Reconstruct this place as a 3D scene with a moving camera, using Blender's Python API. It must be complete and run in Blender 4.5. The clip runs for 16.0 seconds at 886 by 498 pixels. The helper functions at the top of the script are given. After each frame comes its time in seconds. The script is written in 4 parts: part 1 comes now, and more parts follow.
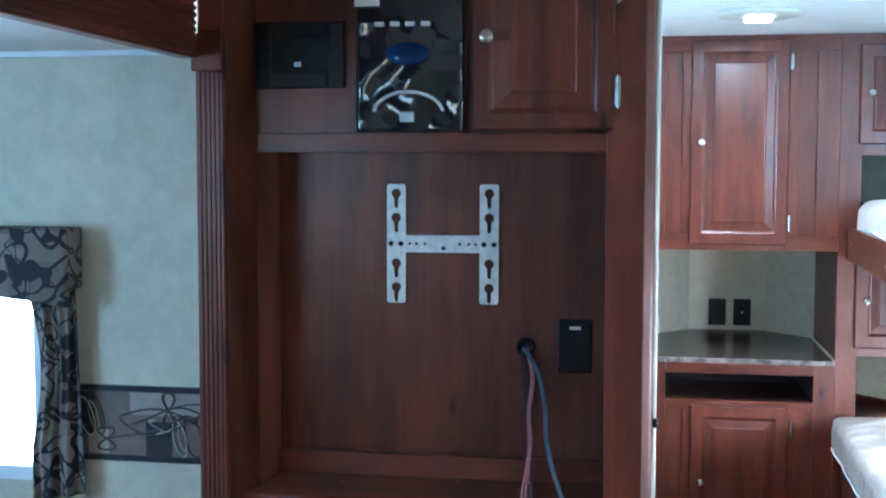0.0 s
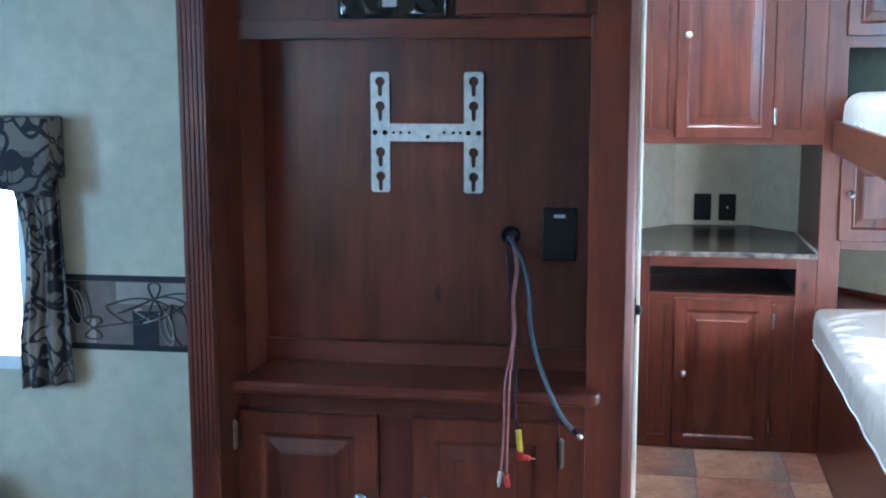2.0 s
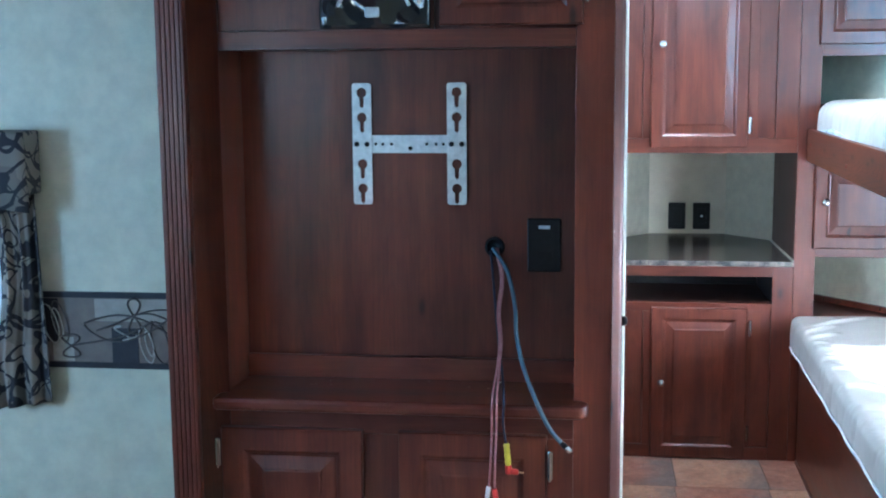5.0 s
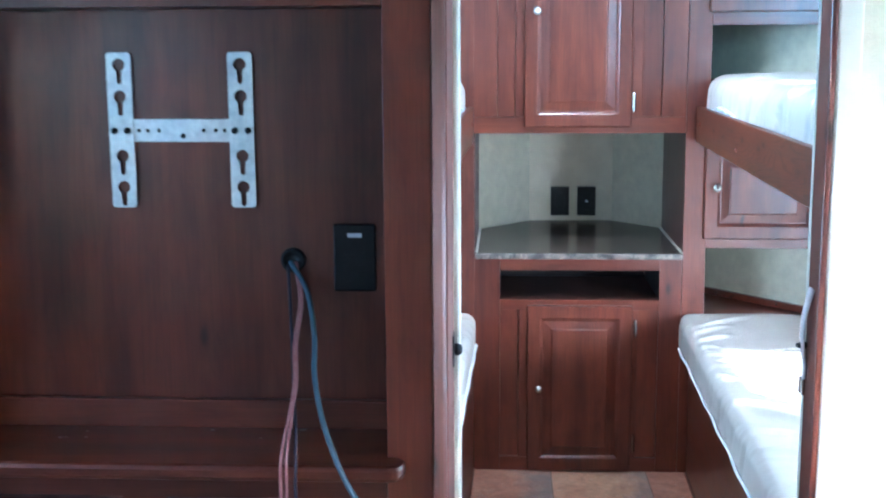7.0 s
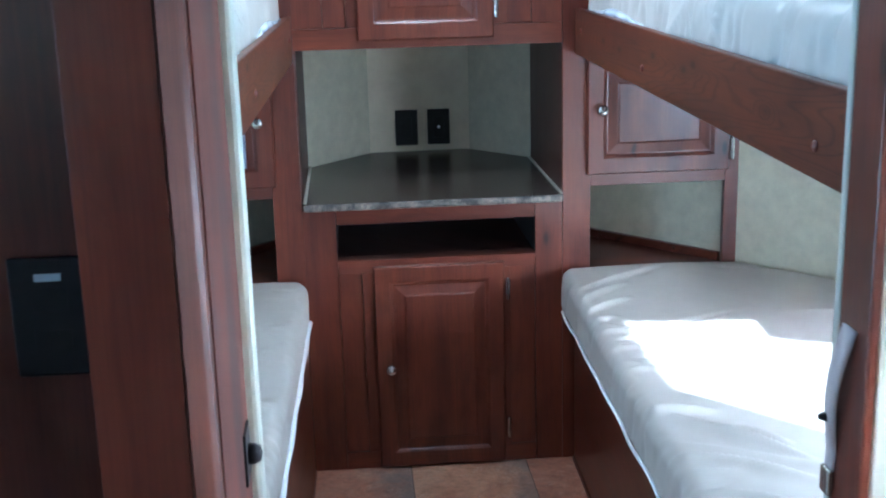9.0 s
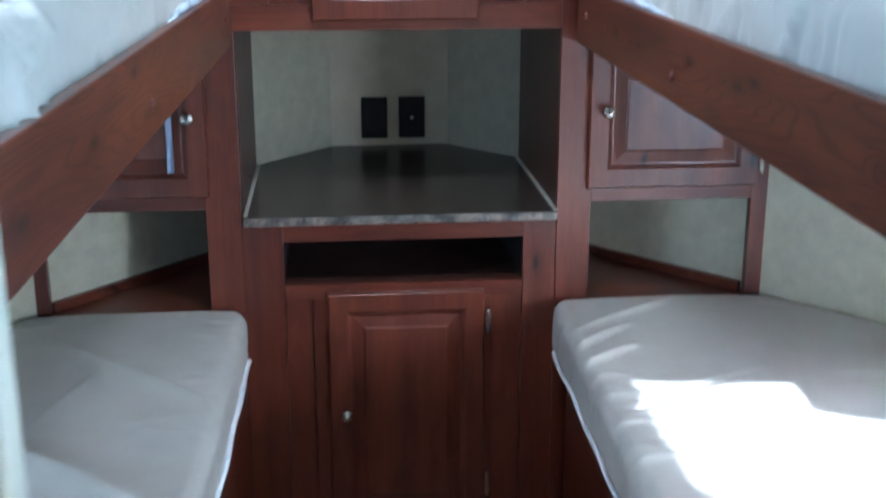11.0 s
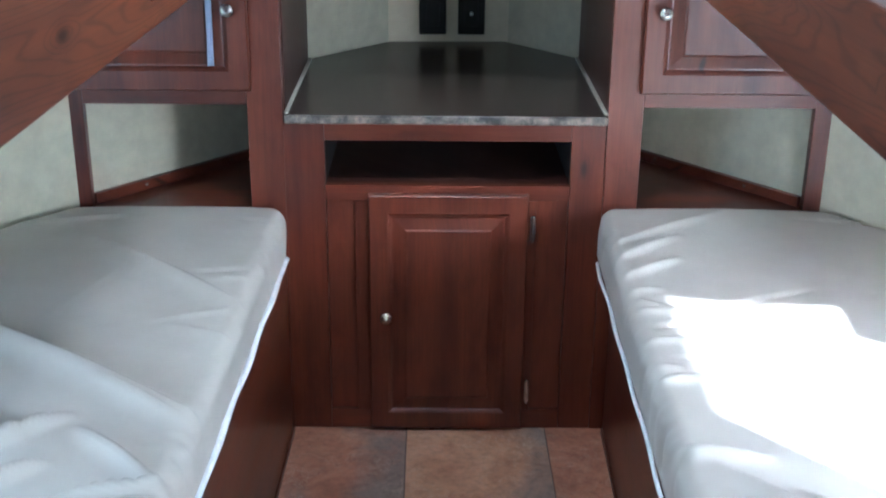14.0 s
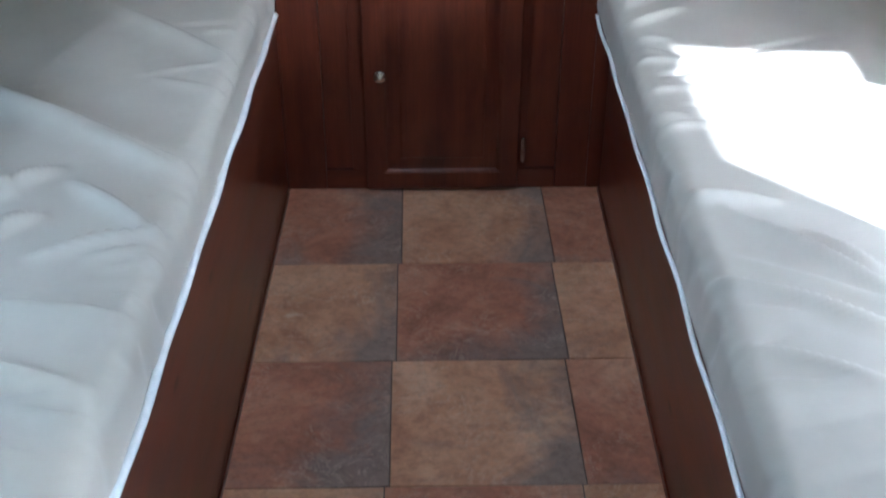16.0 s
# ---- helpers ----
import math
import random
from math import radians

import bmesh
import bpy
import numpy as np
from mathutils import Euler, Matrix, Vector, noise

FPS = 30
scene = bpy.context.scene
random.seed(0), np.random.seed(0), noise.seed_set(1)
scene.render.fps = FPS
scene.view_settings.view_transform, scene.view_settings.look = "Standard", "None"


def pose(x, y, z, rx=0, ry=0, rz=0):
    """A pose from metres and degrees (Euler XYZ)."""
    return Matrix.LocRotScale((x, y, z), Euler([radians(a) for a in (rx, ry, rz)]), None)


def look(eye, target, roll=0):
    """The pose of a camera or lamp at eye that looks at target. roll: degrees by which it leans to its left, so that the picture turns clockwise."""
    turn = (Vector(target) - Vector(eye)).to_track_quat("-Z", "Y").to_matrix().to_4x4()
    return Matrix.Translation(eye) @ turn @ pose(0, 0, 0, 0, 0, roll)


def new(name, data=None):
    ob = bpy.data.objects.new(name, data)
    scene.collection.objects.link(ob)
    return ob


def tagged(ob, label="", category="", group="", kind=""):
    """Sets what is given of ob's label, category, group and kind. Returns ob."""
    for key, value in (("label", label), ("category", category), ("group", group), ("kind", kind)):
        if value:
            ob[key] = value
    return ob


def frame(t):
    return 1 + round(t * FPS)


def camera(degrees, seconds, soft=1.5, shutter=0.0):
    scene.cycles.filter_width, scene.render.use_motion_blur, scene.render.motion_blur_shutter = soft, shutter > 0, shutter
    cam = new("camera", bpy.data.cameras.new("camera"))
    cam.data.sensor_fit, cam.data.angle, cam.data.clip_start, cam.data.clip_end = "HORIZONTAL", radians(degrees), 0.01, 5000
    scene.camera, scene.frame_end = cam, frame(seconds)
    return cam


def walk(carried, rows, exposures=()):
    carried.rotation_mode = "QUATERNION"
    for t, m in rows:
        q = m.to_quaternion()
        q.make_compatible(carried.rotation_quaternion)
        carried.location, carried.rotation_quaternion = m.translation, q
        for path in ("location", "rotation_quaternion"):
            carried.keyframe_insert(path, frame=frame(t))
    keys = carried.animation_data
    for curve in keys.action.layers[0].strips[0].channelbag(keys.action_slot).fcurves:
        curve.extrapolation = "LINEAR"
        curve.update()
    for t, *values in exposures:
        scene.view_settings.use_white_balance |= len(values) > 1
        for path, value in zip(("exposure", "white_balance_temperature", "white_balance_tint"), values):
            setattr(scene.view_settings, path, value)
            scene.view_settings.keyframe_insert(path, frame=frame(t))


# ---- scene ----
cam = camera(41.0, 16.0, soft=2.0, shutter=0.5)
PATH = [
    (0, (-0.012, -0.319, 1.521), (-0.345, 1.648, 1.378), 0.1),
    (0.5, (-0.012, -0.318, 1.509), (-0.333, 1.646, 1.312), 0.1),
    (1, (-0.007, -0.318, 1.495), (-0.331, 1.639, 1.246), -0.2),
    (1.5, (-0.005, -0.314, 1.492), (-0.32, 1.638, 1.194), -0.4),
    (2, (-0.006, -0.32, 1.49), (-0.315, 1.633, 1.185), -0.1),
    (2.5, (-0.008, -0.318, 1.493), (-0.319, 1.636, 1.203), -0.6),
    (3, (-0.008, -0.324, 1.492), (-0.303, 1.633, 1.203), -1.1),
    (5.5, (-0.05, -0.273, 1.488), (-0.279, 1.692, 1.2), -0.1),
    (6, (-0.035, -0.196, 1.479), (-0.2, 1.77, 1.153), -0.8),
    (6.5, (0.031, 0.024, 1.482), (-0.1, 2.0, 1.2), -0.9),
    (7, (0.103, 0.237, 1.481), (-0.005, 2.207, 1.148), -0.3),
    (7.5, (0.09, 0.486, 1.477), (0.099, 2.445, 1.072), -0.1),
    (8, (0.08, 0.717, 1.485), (0.247, 2.663, 1.052), -0.9),
    (8.5, (0.111, 0.923, 1.462), (0.254, 2.864, 1.0), -1.6),
    (10.8, (0.157, 1.645, 1.458), (0.348, 3.546, 0.868), -0.5),
    (11, (0.198, 1.685, 1.465), (0.378, 3.596, 0.901), 0.0),
    (11.5, (0.302, 1.756, 1.49), (0.392, 3.693, 0.998), -0.6),
    (12, (0.341, 1.764, 1.498), (0.357, 3.706, 1.022), -0.5),
    (12.5, (0.324, 1.75, 1.486), (0.367, 3.673, 0.939), 0.1),
    (13, (0.32, 1.751, 1.474), (0.362, 3.649, 0.842), 0.5),
    (13.5, (0.307, 1.75, 1.466), (0.348, 3.63, 0.788), 0.9),
    (14, (0.316, 1.748, 1.46), (0.337, 3.61, 0.73), 0.6),
    (14.5, (0.283, 1.759, 1.455), (0.342, 3.595, 0.664), 0.7),
    (15, (0.274, 1.755, 1.457), (0.337, 3.557, 0.592), 0.7),
    (15.5, (0.274, 1.751, 1.421), (0.336, 3.5, 0.454), 1.2),
    (16, (0.297, 1.769, 1.399), (0.339, 3.463, 0.337), 0.2),
]
EXPOSURES = [(0.0, 3.44, 4800, 5), (5.5, 3.52, 4700, 5), (7.0, 3.57, 4650, 5), (8.0, 3.32, 4650, 5), (8.5, 3.0, 4700, 5), (11.0, 2.42, 4900, 6), (11.5, 2.29, 4850, 6), (12.0, 2.67, 4950, 6), (12.5, 2.85, 5000, 6), (13.5, 2.92, 5050, 7), (14.5, 2.87, 5100, 7), (16.0, 2.47, 5150, 7)]
walk(cam, [(t, look(eye, target, roll)) for t, eye, target, roll in PATH], EXPOSURES)

# ---- world, sun, window light ----
SUN_DIR = Vector((-0.62, 0.78, -0.37)).normalized()  # the way the sunlight travels
world = bpy.data.worlds.new("sky")
scene.world = world
world.use_nodes = True
wn = world.node_tree.nodes
sky = wn.new("ShaderNodeTexSky")
sky.sky_type = "NISHITA"
sky.sun_disc = False
sky.sun_elevation = math.asin(-SUN_DIR.z)
sky.sun_rotation = math.atan2(-SUN_DIR.x, -SUN_DIR.y)
world.node_tree.links.new(sky.outputs[0], wn["Background"].inputs[0])
wn["Background"].inputs[1].default_value = 0.08

sun = new("sun", bpy.data.lights.new("sun", "SUN"))
sun.data.energy, sun.data.angle, sun.data.color = 5.0, radians(0.5), (1.0, 0.95, 0.87)
sun.matrix_world = look((0, 0, 10), Vector((0, 0, 10)) + SUN_DIR)


def window_light(eye, target, w, h, watts, color=(0.84, 0.93, 1.0)):
    """The sky's light in a window's opening."""
    lamp = new("window_light", bpy.data.lights.new("window_light", "AREA"))
    lamp.data.shape, lamp.data.size, lamp.data.size_y = "RECTANGLE", w, h
    lamp.data.energy, lamp.data.color = watts, color
    lamp.matrix_world = look(eye, target)
    return lamp


COOL, CLEAR, PALE = (0.5, 0.76, 1.0), (0.5, 0.82, 1.0), (0.93, 0.97, 1.0)
window_light((1.53, 2.38, 1.66), (0, 3.1, 1.3), 0.28, 0.4, 2.0, CLEAR)    # upper bunk window, sunny side
window_light((1.53, 2.85, 0.90), (0, 3.1, 0.6), 0.66, 0.36, 2.5, PALE)     # lower bunk window, sunny side
window_light((-0.85, 2.77, 1.63), (1, 2.95, 1.3), 0.75, 0.34, 1.3, COOL)    # upper bunk window, shaded side
window_light((-0.85, 2.77, 0.88), (1, 3.0, 0.6), 0.72, 0.3, 0.75, (0.74, 0.9, 1.0))     # lower bunk window, shaded side
window_light((1.52, 1.25, 1.3), (0, 1.1, 1.1), 0.5, 0.9, 0.25, COOL)        # living room window, sunny side
window_light((-1.75, 1.94, 1.05), (-1.3, 0.0, 1.0), 0.8, 0.4, 0.45, COOL)   # slide-out end window
window_light((-2.1, -3.15, 1.45), (-0.6, 2, 1.2), 0.55, 0.5, 0.36, COOL)   # rear window behind the walk
window_light((-2.42, 0.3, 1.32), (0, 1.9, 1.25), 0.6, 0.56, 1.75, COOL)      # slide-out long window

dome = new("dome_lamp", bpy.data.lights.new("dome_lamp", "AREA"))
dome.data.shape, dome.data.size, dome.data.energy, dome.data.color = "DISK", 0.2, 1.2, (1.0, 0.95, 0.88)
dome.matrix_world = look((0.34, 3.6, 1.97), (0.34, 3.6, 0))


# ---- materials ----
def material(name):
    m = bpy.data.materials.new(name)
    m.use_nodes = True
    nt = m.node_tree
    return m, nt, nt.nodes["Principled BSDF"]


def node(nt, kind, **values):
    n = nt.nodes.new(kind)
    for key, value in values.items():
        if key in ("Scale", "Detail", "Roughness", "Distortion", "Randomness", "Fac", "Strength", "Distance", "W"):
            n.inputs[key].default_value = value
    return n


def ramp(nt, source, stops):
    n = nt.nodes.new("ShaderNodeValToRGB")
    el = n.color_ramp.elements
    while len(el) < len(stops):
        el.new(0.5)
    for e, (p, c) in zip(el, stops):
        e.position, e.color = p, (*c, 1.0)
    nt.links.new(source, n.inputs[0])
    return n.outputs[0]


def coords(nt, scale, kind="Object", spin=(0, 0, 0), scatter=True):
    """Texture coordinates, stretched, and shifted for every object on its own."""
    tc = nt.nodes.new("ShaderNodeTexCoord")
    mp = nt.nodes.new("ShaderNodeMapping")
    mp.inputs["Scale"].default_value = scale
    mp.inputs["Rotation"].default_value = spin
    nt.links.new(tc.outputs[kind], mp.inputs["Vector"])
    if scatter:
        info = nt.nodes.new("ShaderNodeObjectInfo")
        mul = nt.nodes.new("ShaderNodeMath")
        mul.operation = "MULTIPLY"
        mul.inputs[1].default_value = 37.0
        nt.links.new(info.outputs["Random"], mul.inputs[0])
        nt.links.new(mul.outputs[0], mp.inputs["Location"])
    return mp.outputs[0]


def mix(nt, fac, a, b, blend="MIX"):
    n = nt.nodes.new("ShaderNodeMix")
    n.data_type, n.blend_type = "RGBA", blend
    for socket, value in ((n.inputs[0], fac), (n.inputs[6], a), (n.inputs[7], b)):
        if isinstance(value, (int, float)):
            socket.default_value = value
        elif isinstance(value, tuple):
            socket.default_value = (*value, 1.0)
        else:
            nt.links.new(value, socket)
    return n.outputs[2]


def bump(nt, bsdf, height, strength, distance):
    b = node(nt, "ShaderNodeBump", Strength=strength, Distance=distance)
    nt.links.new(height, b.inputs["Height"])
    nt.links.new(b.outputs[0], bsdf.inputs["Normal"])


def wood(name, along, light=(0.205, 0.0480, 0.0220), dark=(0.049, 0.0098, 0.0076), rough=0.31, figure=0.16, knots=0.74, rings_per=44.0, coat=0.22):
    """Stained knotty alder with the grain along one axis (0, 1 or 2)."""
    m, nt, bsdf = material(name)
    # flat coordinates: u across the grain, v along it
    sep = nt.nodes.new("ShaderNodeSeparateXYZ")
    nt.links.new(coords(nt, (1, 1, 1)), sep.inputs[0])
    across = [k for k in (0, 1, 2) if k != along]
    u = nt.nodes.new("ShaderNodeMath")
    u.operation = "ADD"
    nt.links.new(sep.outputs[across[0]], u.inputs[0])
    nt.links.new(sep.outputs[across[1]], u.inputs[1])
    flat = nt.nodes.new("ShaderNodeCombineXYZ")
    nt.links.new(u.outputs[0], flat.inputs[0])
    nt.links.new(sep.outputs[along], flat.inputs[1])

    def scaled(a, b):
        mp = nt.nodes.new("ShaderNodeMapping")
        mp.inputs["Scale"].default_value = (a, b, 1)
        nt.links.new(flat.outputs[0], mp.inputs["Vector"])
        return mp.outputs[0]
    vor = node(nt, "ShaderNodeTexVoronoi", Scale=1.0, Randomness=1.0)
    vor.voronoi_dimensions = "2D"
    nt.links.new(scaled(9.0, 3.4), vor.inputs["Vector"])
    n1 = node(nt, "ShaderNodeTexNoise", Scale=1.0, Detail=5.0, Roughness=0.55, Distortion=0.25)
    nt.links.new(scaled(15.0, 0.9), n1.inputs["Vector"])
    n2 = node(nt, "ShaderNodeTexNoise", Scale=1.0, Detail=3.0, Roughness=0.6)
    nt.links.new(scaled(260.0, 5.0), n2.inputs["Vector"])
    n4 = node(nt, "ShaderNodeTexNoise", Scale=1.0, Detail=2.0, Roughness=0.5)
    nt.links.new(scaled(7.0, 0.55), n4.inputs["Vector"])
    # growth rings that bend round the knots
    near = nt.nodes.new("ShaderNodeMath")
    near.operation = "MINIMUM"
    near.inputs[1].default_value = 0.2
    nt.links.new(vor.outputs["Distance"], near.inputs[0])
    bend = nt.nodes.new("ShaderNodeMath")
    bend.operation = "MULTIPLY_ADD"
    nt.links.new(n4.outputs[0], bend.inputs[0])
    bend.inputs[1].default_value = 4.2
    nt.links.new(near.outputs[0], bend.inputs[2])
    rings = nt.nodes.new("ShaderNodeMath")
    rings.operation = "SINE"
    many = nt.nodes.new("ShaderNodeMath")
    many.operation = "MULTIPLY"
    many.inputs[1].default_value = rings_per
    nt.links.new(bend.outputs[0], many.inputs[0])
    nt.links.new(many.outputs[0], rings.inputs[0])
    base = ramp(nt, n1.outputs[0], [(0.22, dark), (0.5, tuple(0.5 * a + 0.5 * b for a, b in zip(light, dark))), (0.8, light)])
    ring = ramp(nt, rings.outputs[0], [(0.0, (1, 1, 1)), (0.55, (0.95, 0.93, 0.92)), (1.0, (0.5, 0.45, 0.45))])
    fine = ramp(nt, n2.outputs[0], [(0.32, (0.6, 0.57, 0.57)), (0.6, (1.0, 1.0, 1.0))])
    col = mix(nt, figure, base, ring, "MULTIPLY")
    col = mix(nt, 0.42, col, fine, "MULTIPLY")
    n6 = node(nt, "ShaderNodeTexNoise", Scale=1.0, Detail=3.0, Roughness=0.6, Distortion=0.4)
    nt.links.new(scaled(13.0, 5.0), n6.inputs["Vector"])
    blotch = ramp(nt, n6.outputs[0], [(0.3, (0.55, 0.5, 0.5)), (0.52, (1.0, 1.0, 1.0)), (0.72, (1.22, 1.22, 1.18))])
    col = mix(nt, 0.75, col, blotch, "MULTIPLY")
    rare = ramp(nt, vor.outputs["Color"], [(knots, (0, 0, 0)), (knots + 0.04, (1, 1, 1))])
    knot = ramp(nt, vor.outputs["Distance"], [(0.03, (0.16, 0.13, 0.14)), (0.055, (0.45, 0.4, 0.4)), (0.085, (0.85, 0.8, 0.78)), (0.22, (1, 1, 1))])
    col = mix(nt, rare, col, mix(nt, 1.0, col, knot, "MULTIPLY"))
    nt.links.new(col, bsdf.inputs["Base Color"])
    r = nt.nodes.new("ShaderNodeMapRange")
    r.inputs["To Min"].default_value, r.inputs["To Max"].default_value = rough - 0.05, rough + 0.1
    nt.links.new(n1.outputs[0], r.inputs["Value"])
    nt.links.new(r.outputs[0], bsdf.inputs["Roughness"])
    bsdf.inputs["Specular IOR Level"].default_value = 0.5
    bsdf.inputs["Coat Weight"].default_value, bsdf.inputs["Coat Roughness"].default_value = coat, 0.2
    bump(nt, bsdf, n2.outputs[0], 0.14, 0.001)
    return m


def mottled(name, a, b, scale=6.0, rough=0.6, fine=120.0, strength=0.1, metal=0.0, stretch=(1, 1, 1)):
    """A surface of two close tones with a fine relief."""
    m, nt, bsdf = material(name)
    n1 = node(nt, "ShaderNodeTexNoise", Scale=scale, Detail=5.0, Roughness=0.6)
    n2 = node(nt, "ShaderNodeTexNoise", Scale=fine, Detail=3.0, Roughness=0.6)
    v = coords(nt, stretch)
    nt.links.new(v, n1.inputs["Vector"])
    nt.links.new(v, n2.inputs["Vector"])
    nt.links.new(ramp(nt, n1.outputs[0], [(0.35, a), (0.65, b)]), bsdf.inputs["Base Color"])
    bsdf.inputs["Roughness"].default_value = rough
    bsdf.inputs["Metallic"].default_value = metal
    bump(nt, bsdf, n2.outputs[0], strength, 0.002)
    return m


WOOD_X, WOOD_Y, WOOD_Z = wood("cherry_x", 0), wood("cherry_y", 1), wood("cherry_z", 2)
KNOTTY = wood("knotty_board", 1, light=(0.215, 0.057, 0.021), dark=(0.036, 0.0078, 0.0058), rough=0.38, figure=0.8, knots=0.45, rings_per=85.0)
MATT = wood("matt_jamb", 2, rough=0.6, coat=0.0)
GLOSSY = wood("lacquered_moulding", 2, rough=0.45, coat=0.08)
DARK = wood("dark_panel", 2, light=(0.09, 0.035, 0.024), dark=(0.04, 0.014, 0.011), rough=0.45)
VINYL = mottled("vinyl_wall", (0.49, 0.46, 0.345), (0.58, 0.545, 0.41), scale=22.0, rough=0.55, fine=260.0, strength=0.25)
TRIM = mottled("cream_trim", (0.52, 0.515, 0.43), (0.6, 0.59, 0.5), scale=9.0, rough=0.4)
CEILING = mottled("ceiling_white", (0.76, 0.77, 0.75), (0.82, 0.82, 0.8), scale=8.0, rough=0.7)
CHROME = mottled("brushed_nickel", (0.5, 0.48, 0.45), (0.6, 0.58, 0.55), scale=60.0, rough=0.26, metal=1.0, strength=0.03)
STEEL = mottled("galvanised_steel", (0.57, 0.61, 0.65), (0.75, 0.79, 0.82), scale=70.0, rough=0.42, metal=0.85, strength=0.08)
BLACK = mottled("black_plastic", (0.007, 0.006, 0.007), (0.011, 0.01, 0.011), scale=30.0, rough=0.42, strength=0.04)
BLACK.node_tree.nodes["Principled BSDF"].inputs["Specular IOR Level"].default_value = 0.28
# near-black that stands in for shade inside the slot, frame hollow and bolt holes
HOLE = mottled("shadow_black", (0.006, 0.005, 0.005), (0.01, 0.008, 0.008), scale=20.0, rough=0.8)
WHITE = mottled("white_plastic", (0.74, 0.75, 0.76), (0.8, 0.8, 0.8), scale=20.0, rough=0.4)
PIPING = mottled("white_piping", (0.72, 0.76, 0.8), (0.82, 0.85, 0.88), scale=60.0, rough=0.55)
BLUE = mottled("blue_cable", (0.075, 0.125, 0.175), (0.1, 0.165, 0.22), scale=40.0, rough=0.42)
PINK = mottled("copper_pink_wire", (0.38, 0.14, 0.15), (0.5, 0.24, 0.24), scale=90.0, rough=0.3, strength=0.04)
NAVY = mottled("dark_wire", (0.015, 0.016, 0.035), (0.03, 0.03, 0.06), scale=50.0, rough=0.4)
YELLOW = mottled("yellow_plug", (0.6, 0.5, 0.03), (0.68, 0.58, 0.05), scale=50.0, rough=0.4)
RED = mottled("red_plug", (0.55, 0.03, 0.025), (0.65, 0.05, 0.035), scale=50.0, rough=0.4)
COPPER = mottled("brass_tip", (0.6, 0.4, 0.2), (0.7, 0.5, 0.3), scale=50.0, rough=0.3, metal=1.0)
TAN = mottled("tan_border", (0.145, 0.108, 0.09), (0.185, 0.14, 0.115), scale=40.0, rough=0.7)
BEIGE = mottled("beige_block", (0.29, 0.25, 0.21), (0.36, 0.31, 0.26), scale=40.0, rough=0.7)
INK = mottled("dark_band", (0.012, 0.01, 0.014), (0.022, 0.018, 0.024), scale=40.0, rough=0.7)
SCROLL = mottled("taupe_scroll", (0.06, 0.045, 0.04), (0.09, 0.07, 0.06), scale=60.0, rough=0.7)
SCROLL_LIGHT = mottled("light_scroll", (0.4, 0.36, 0.31), (0.48, 0.43, 0.38), scale=60.0, rough=0.7)
FABRIC = mottled("mattress_cover", (0.50, 0.472, 0.426), (0.565, 0.537, 0.486), scale=5.0, rough=0.4, fine=420.0, strength=0.06)
FABRIC.node_tree.nodes["Principled BSDF"].inputs["Specular IOR Level"].default_value = 0.6
PACKING_FILM = mottled("packing_film", (0.6, 0.7, 0.8), (0.75, 0.83, 0.9), scale=25.0, rough=0.16)
SILVER_PRINT = mottled("silver_print", (0.5, 0.55, 0.58), (0.65, 0.7, 0.72), scale=30.0, rough=0.35)
STRAP = mottled("translucent_strap", (0.55, 0.5, 0.5), (0.66, 0.6, 0.6), scale=20.0, rough=0.35)
GROUT = mottled("grout", (0.085, 0.07, 0.058), (0.12, 0.1, 0.085), scale=40.0, rough=0.8)
GRASS = mottled("ground_grass", (0.06, 0.085, 0.03), (0.13, 0.13, 0.07), scale=0.6, rough=0.9)


def laminate():
    m, nt, bsdf = material("granite_laminate")
    v = coords(nt, (1, 1, 1))
    n1 = node(nt, "ShaderNodeTexNoise", Scale=110.0, Detail=5.0, Roughness=0.6)
    n2 = node(nt, "ShaderNodeTexVoronoi", Scale=130.0)
    nt.links.new(v, n1.inputs["Vector"])
    nt.links.new(v, n2.inputs["Vector"])
    a = ramp(nt, n1.outputs[0], [(0.36, (0.035, 0.027, 0.023)), (0.52, (0.075, 0.055, 0.045)), (0.7, (0.125, 0.092, 0.073))])
    b = ramp(nt, n2.outputs["Distance"], [(0.1, (0.5, 0.47, 0.44)), (0.5, (1, 1, 1))])
    nt.links.new(mix(nt, 0.25, a, b, "MULTIPLY"), bsdf.inputs["Base Color"])
    bsdf.inputs["Roughness"].default_value = 0.24
    return m


def laminate_edge():
    m, nt, bsdf = material("granite_laminate_edge")
    v = coords(nt, (1, 1, 1))
    n1 = node(nt, "ShaderNodeTexNoise", Scale=24.0, Detail=6.0, Roughness=0.75)
    nt.links.new(v, n1.inputs["Vector"])
    a = ramp(nt, n1.outputs[0], [(0.38, (0.045, 0.044, 0.042)), (0.5, (0.15, 0.135, 0.12)), (0.66, (0.36, 0.29, 0.24))])
    nt.links.new(a, bsdf.inputs["Base Color"])
    bsdf.inputs["Roughness"].default_value = 0.3
    return m


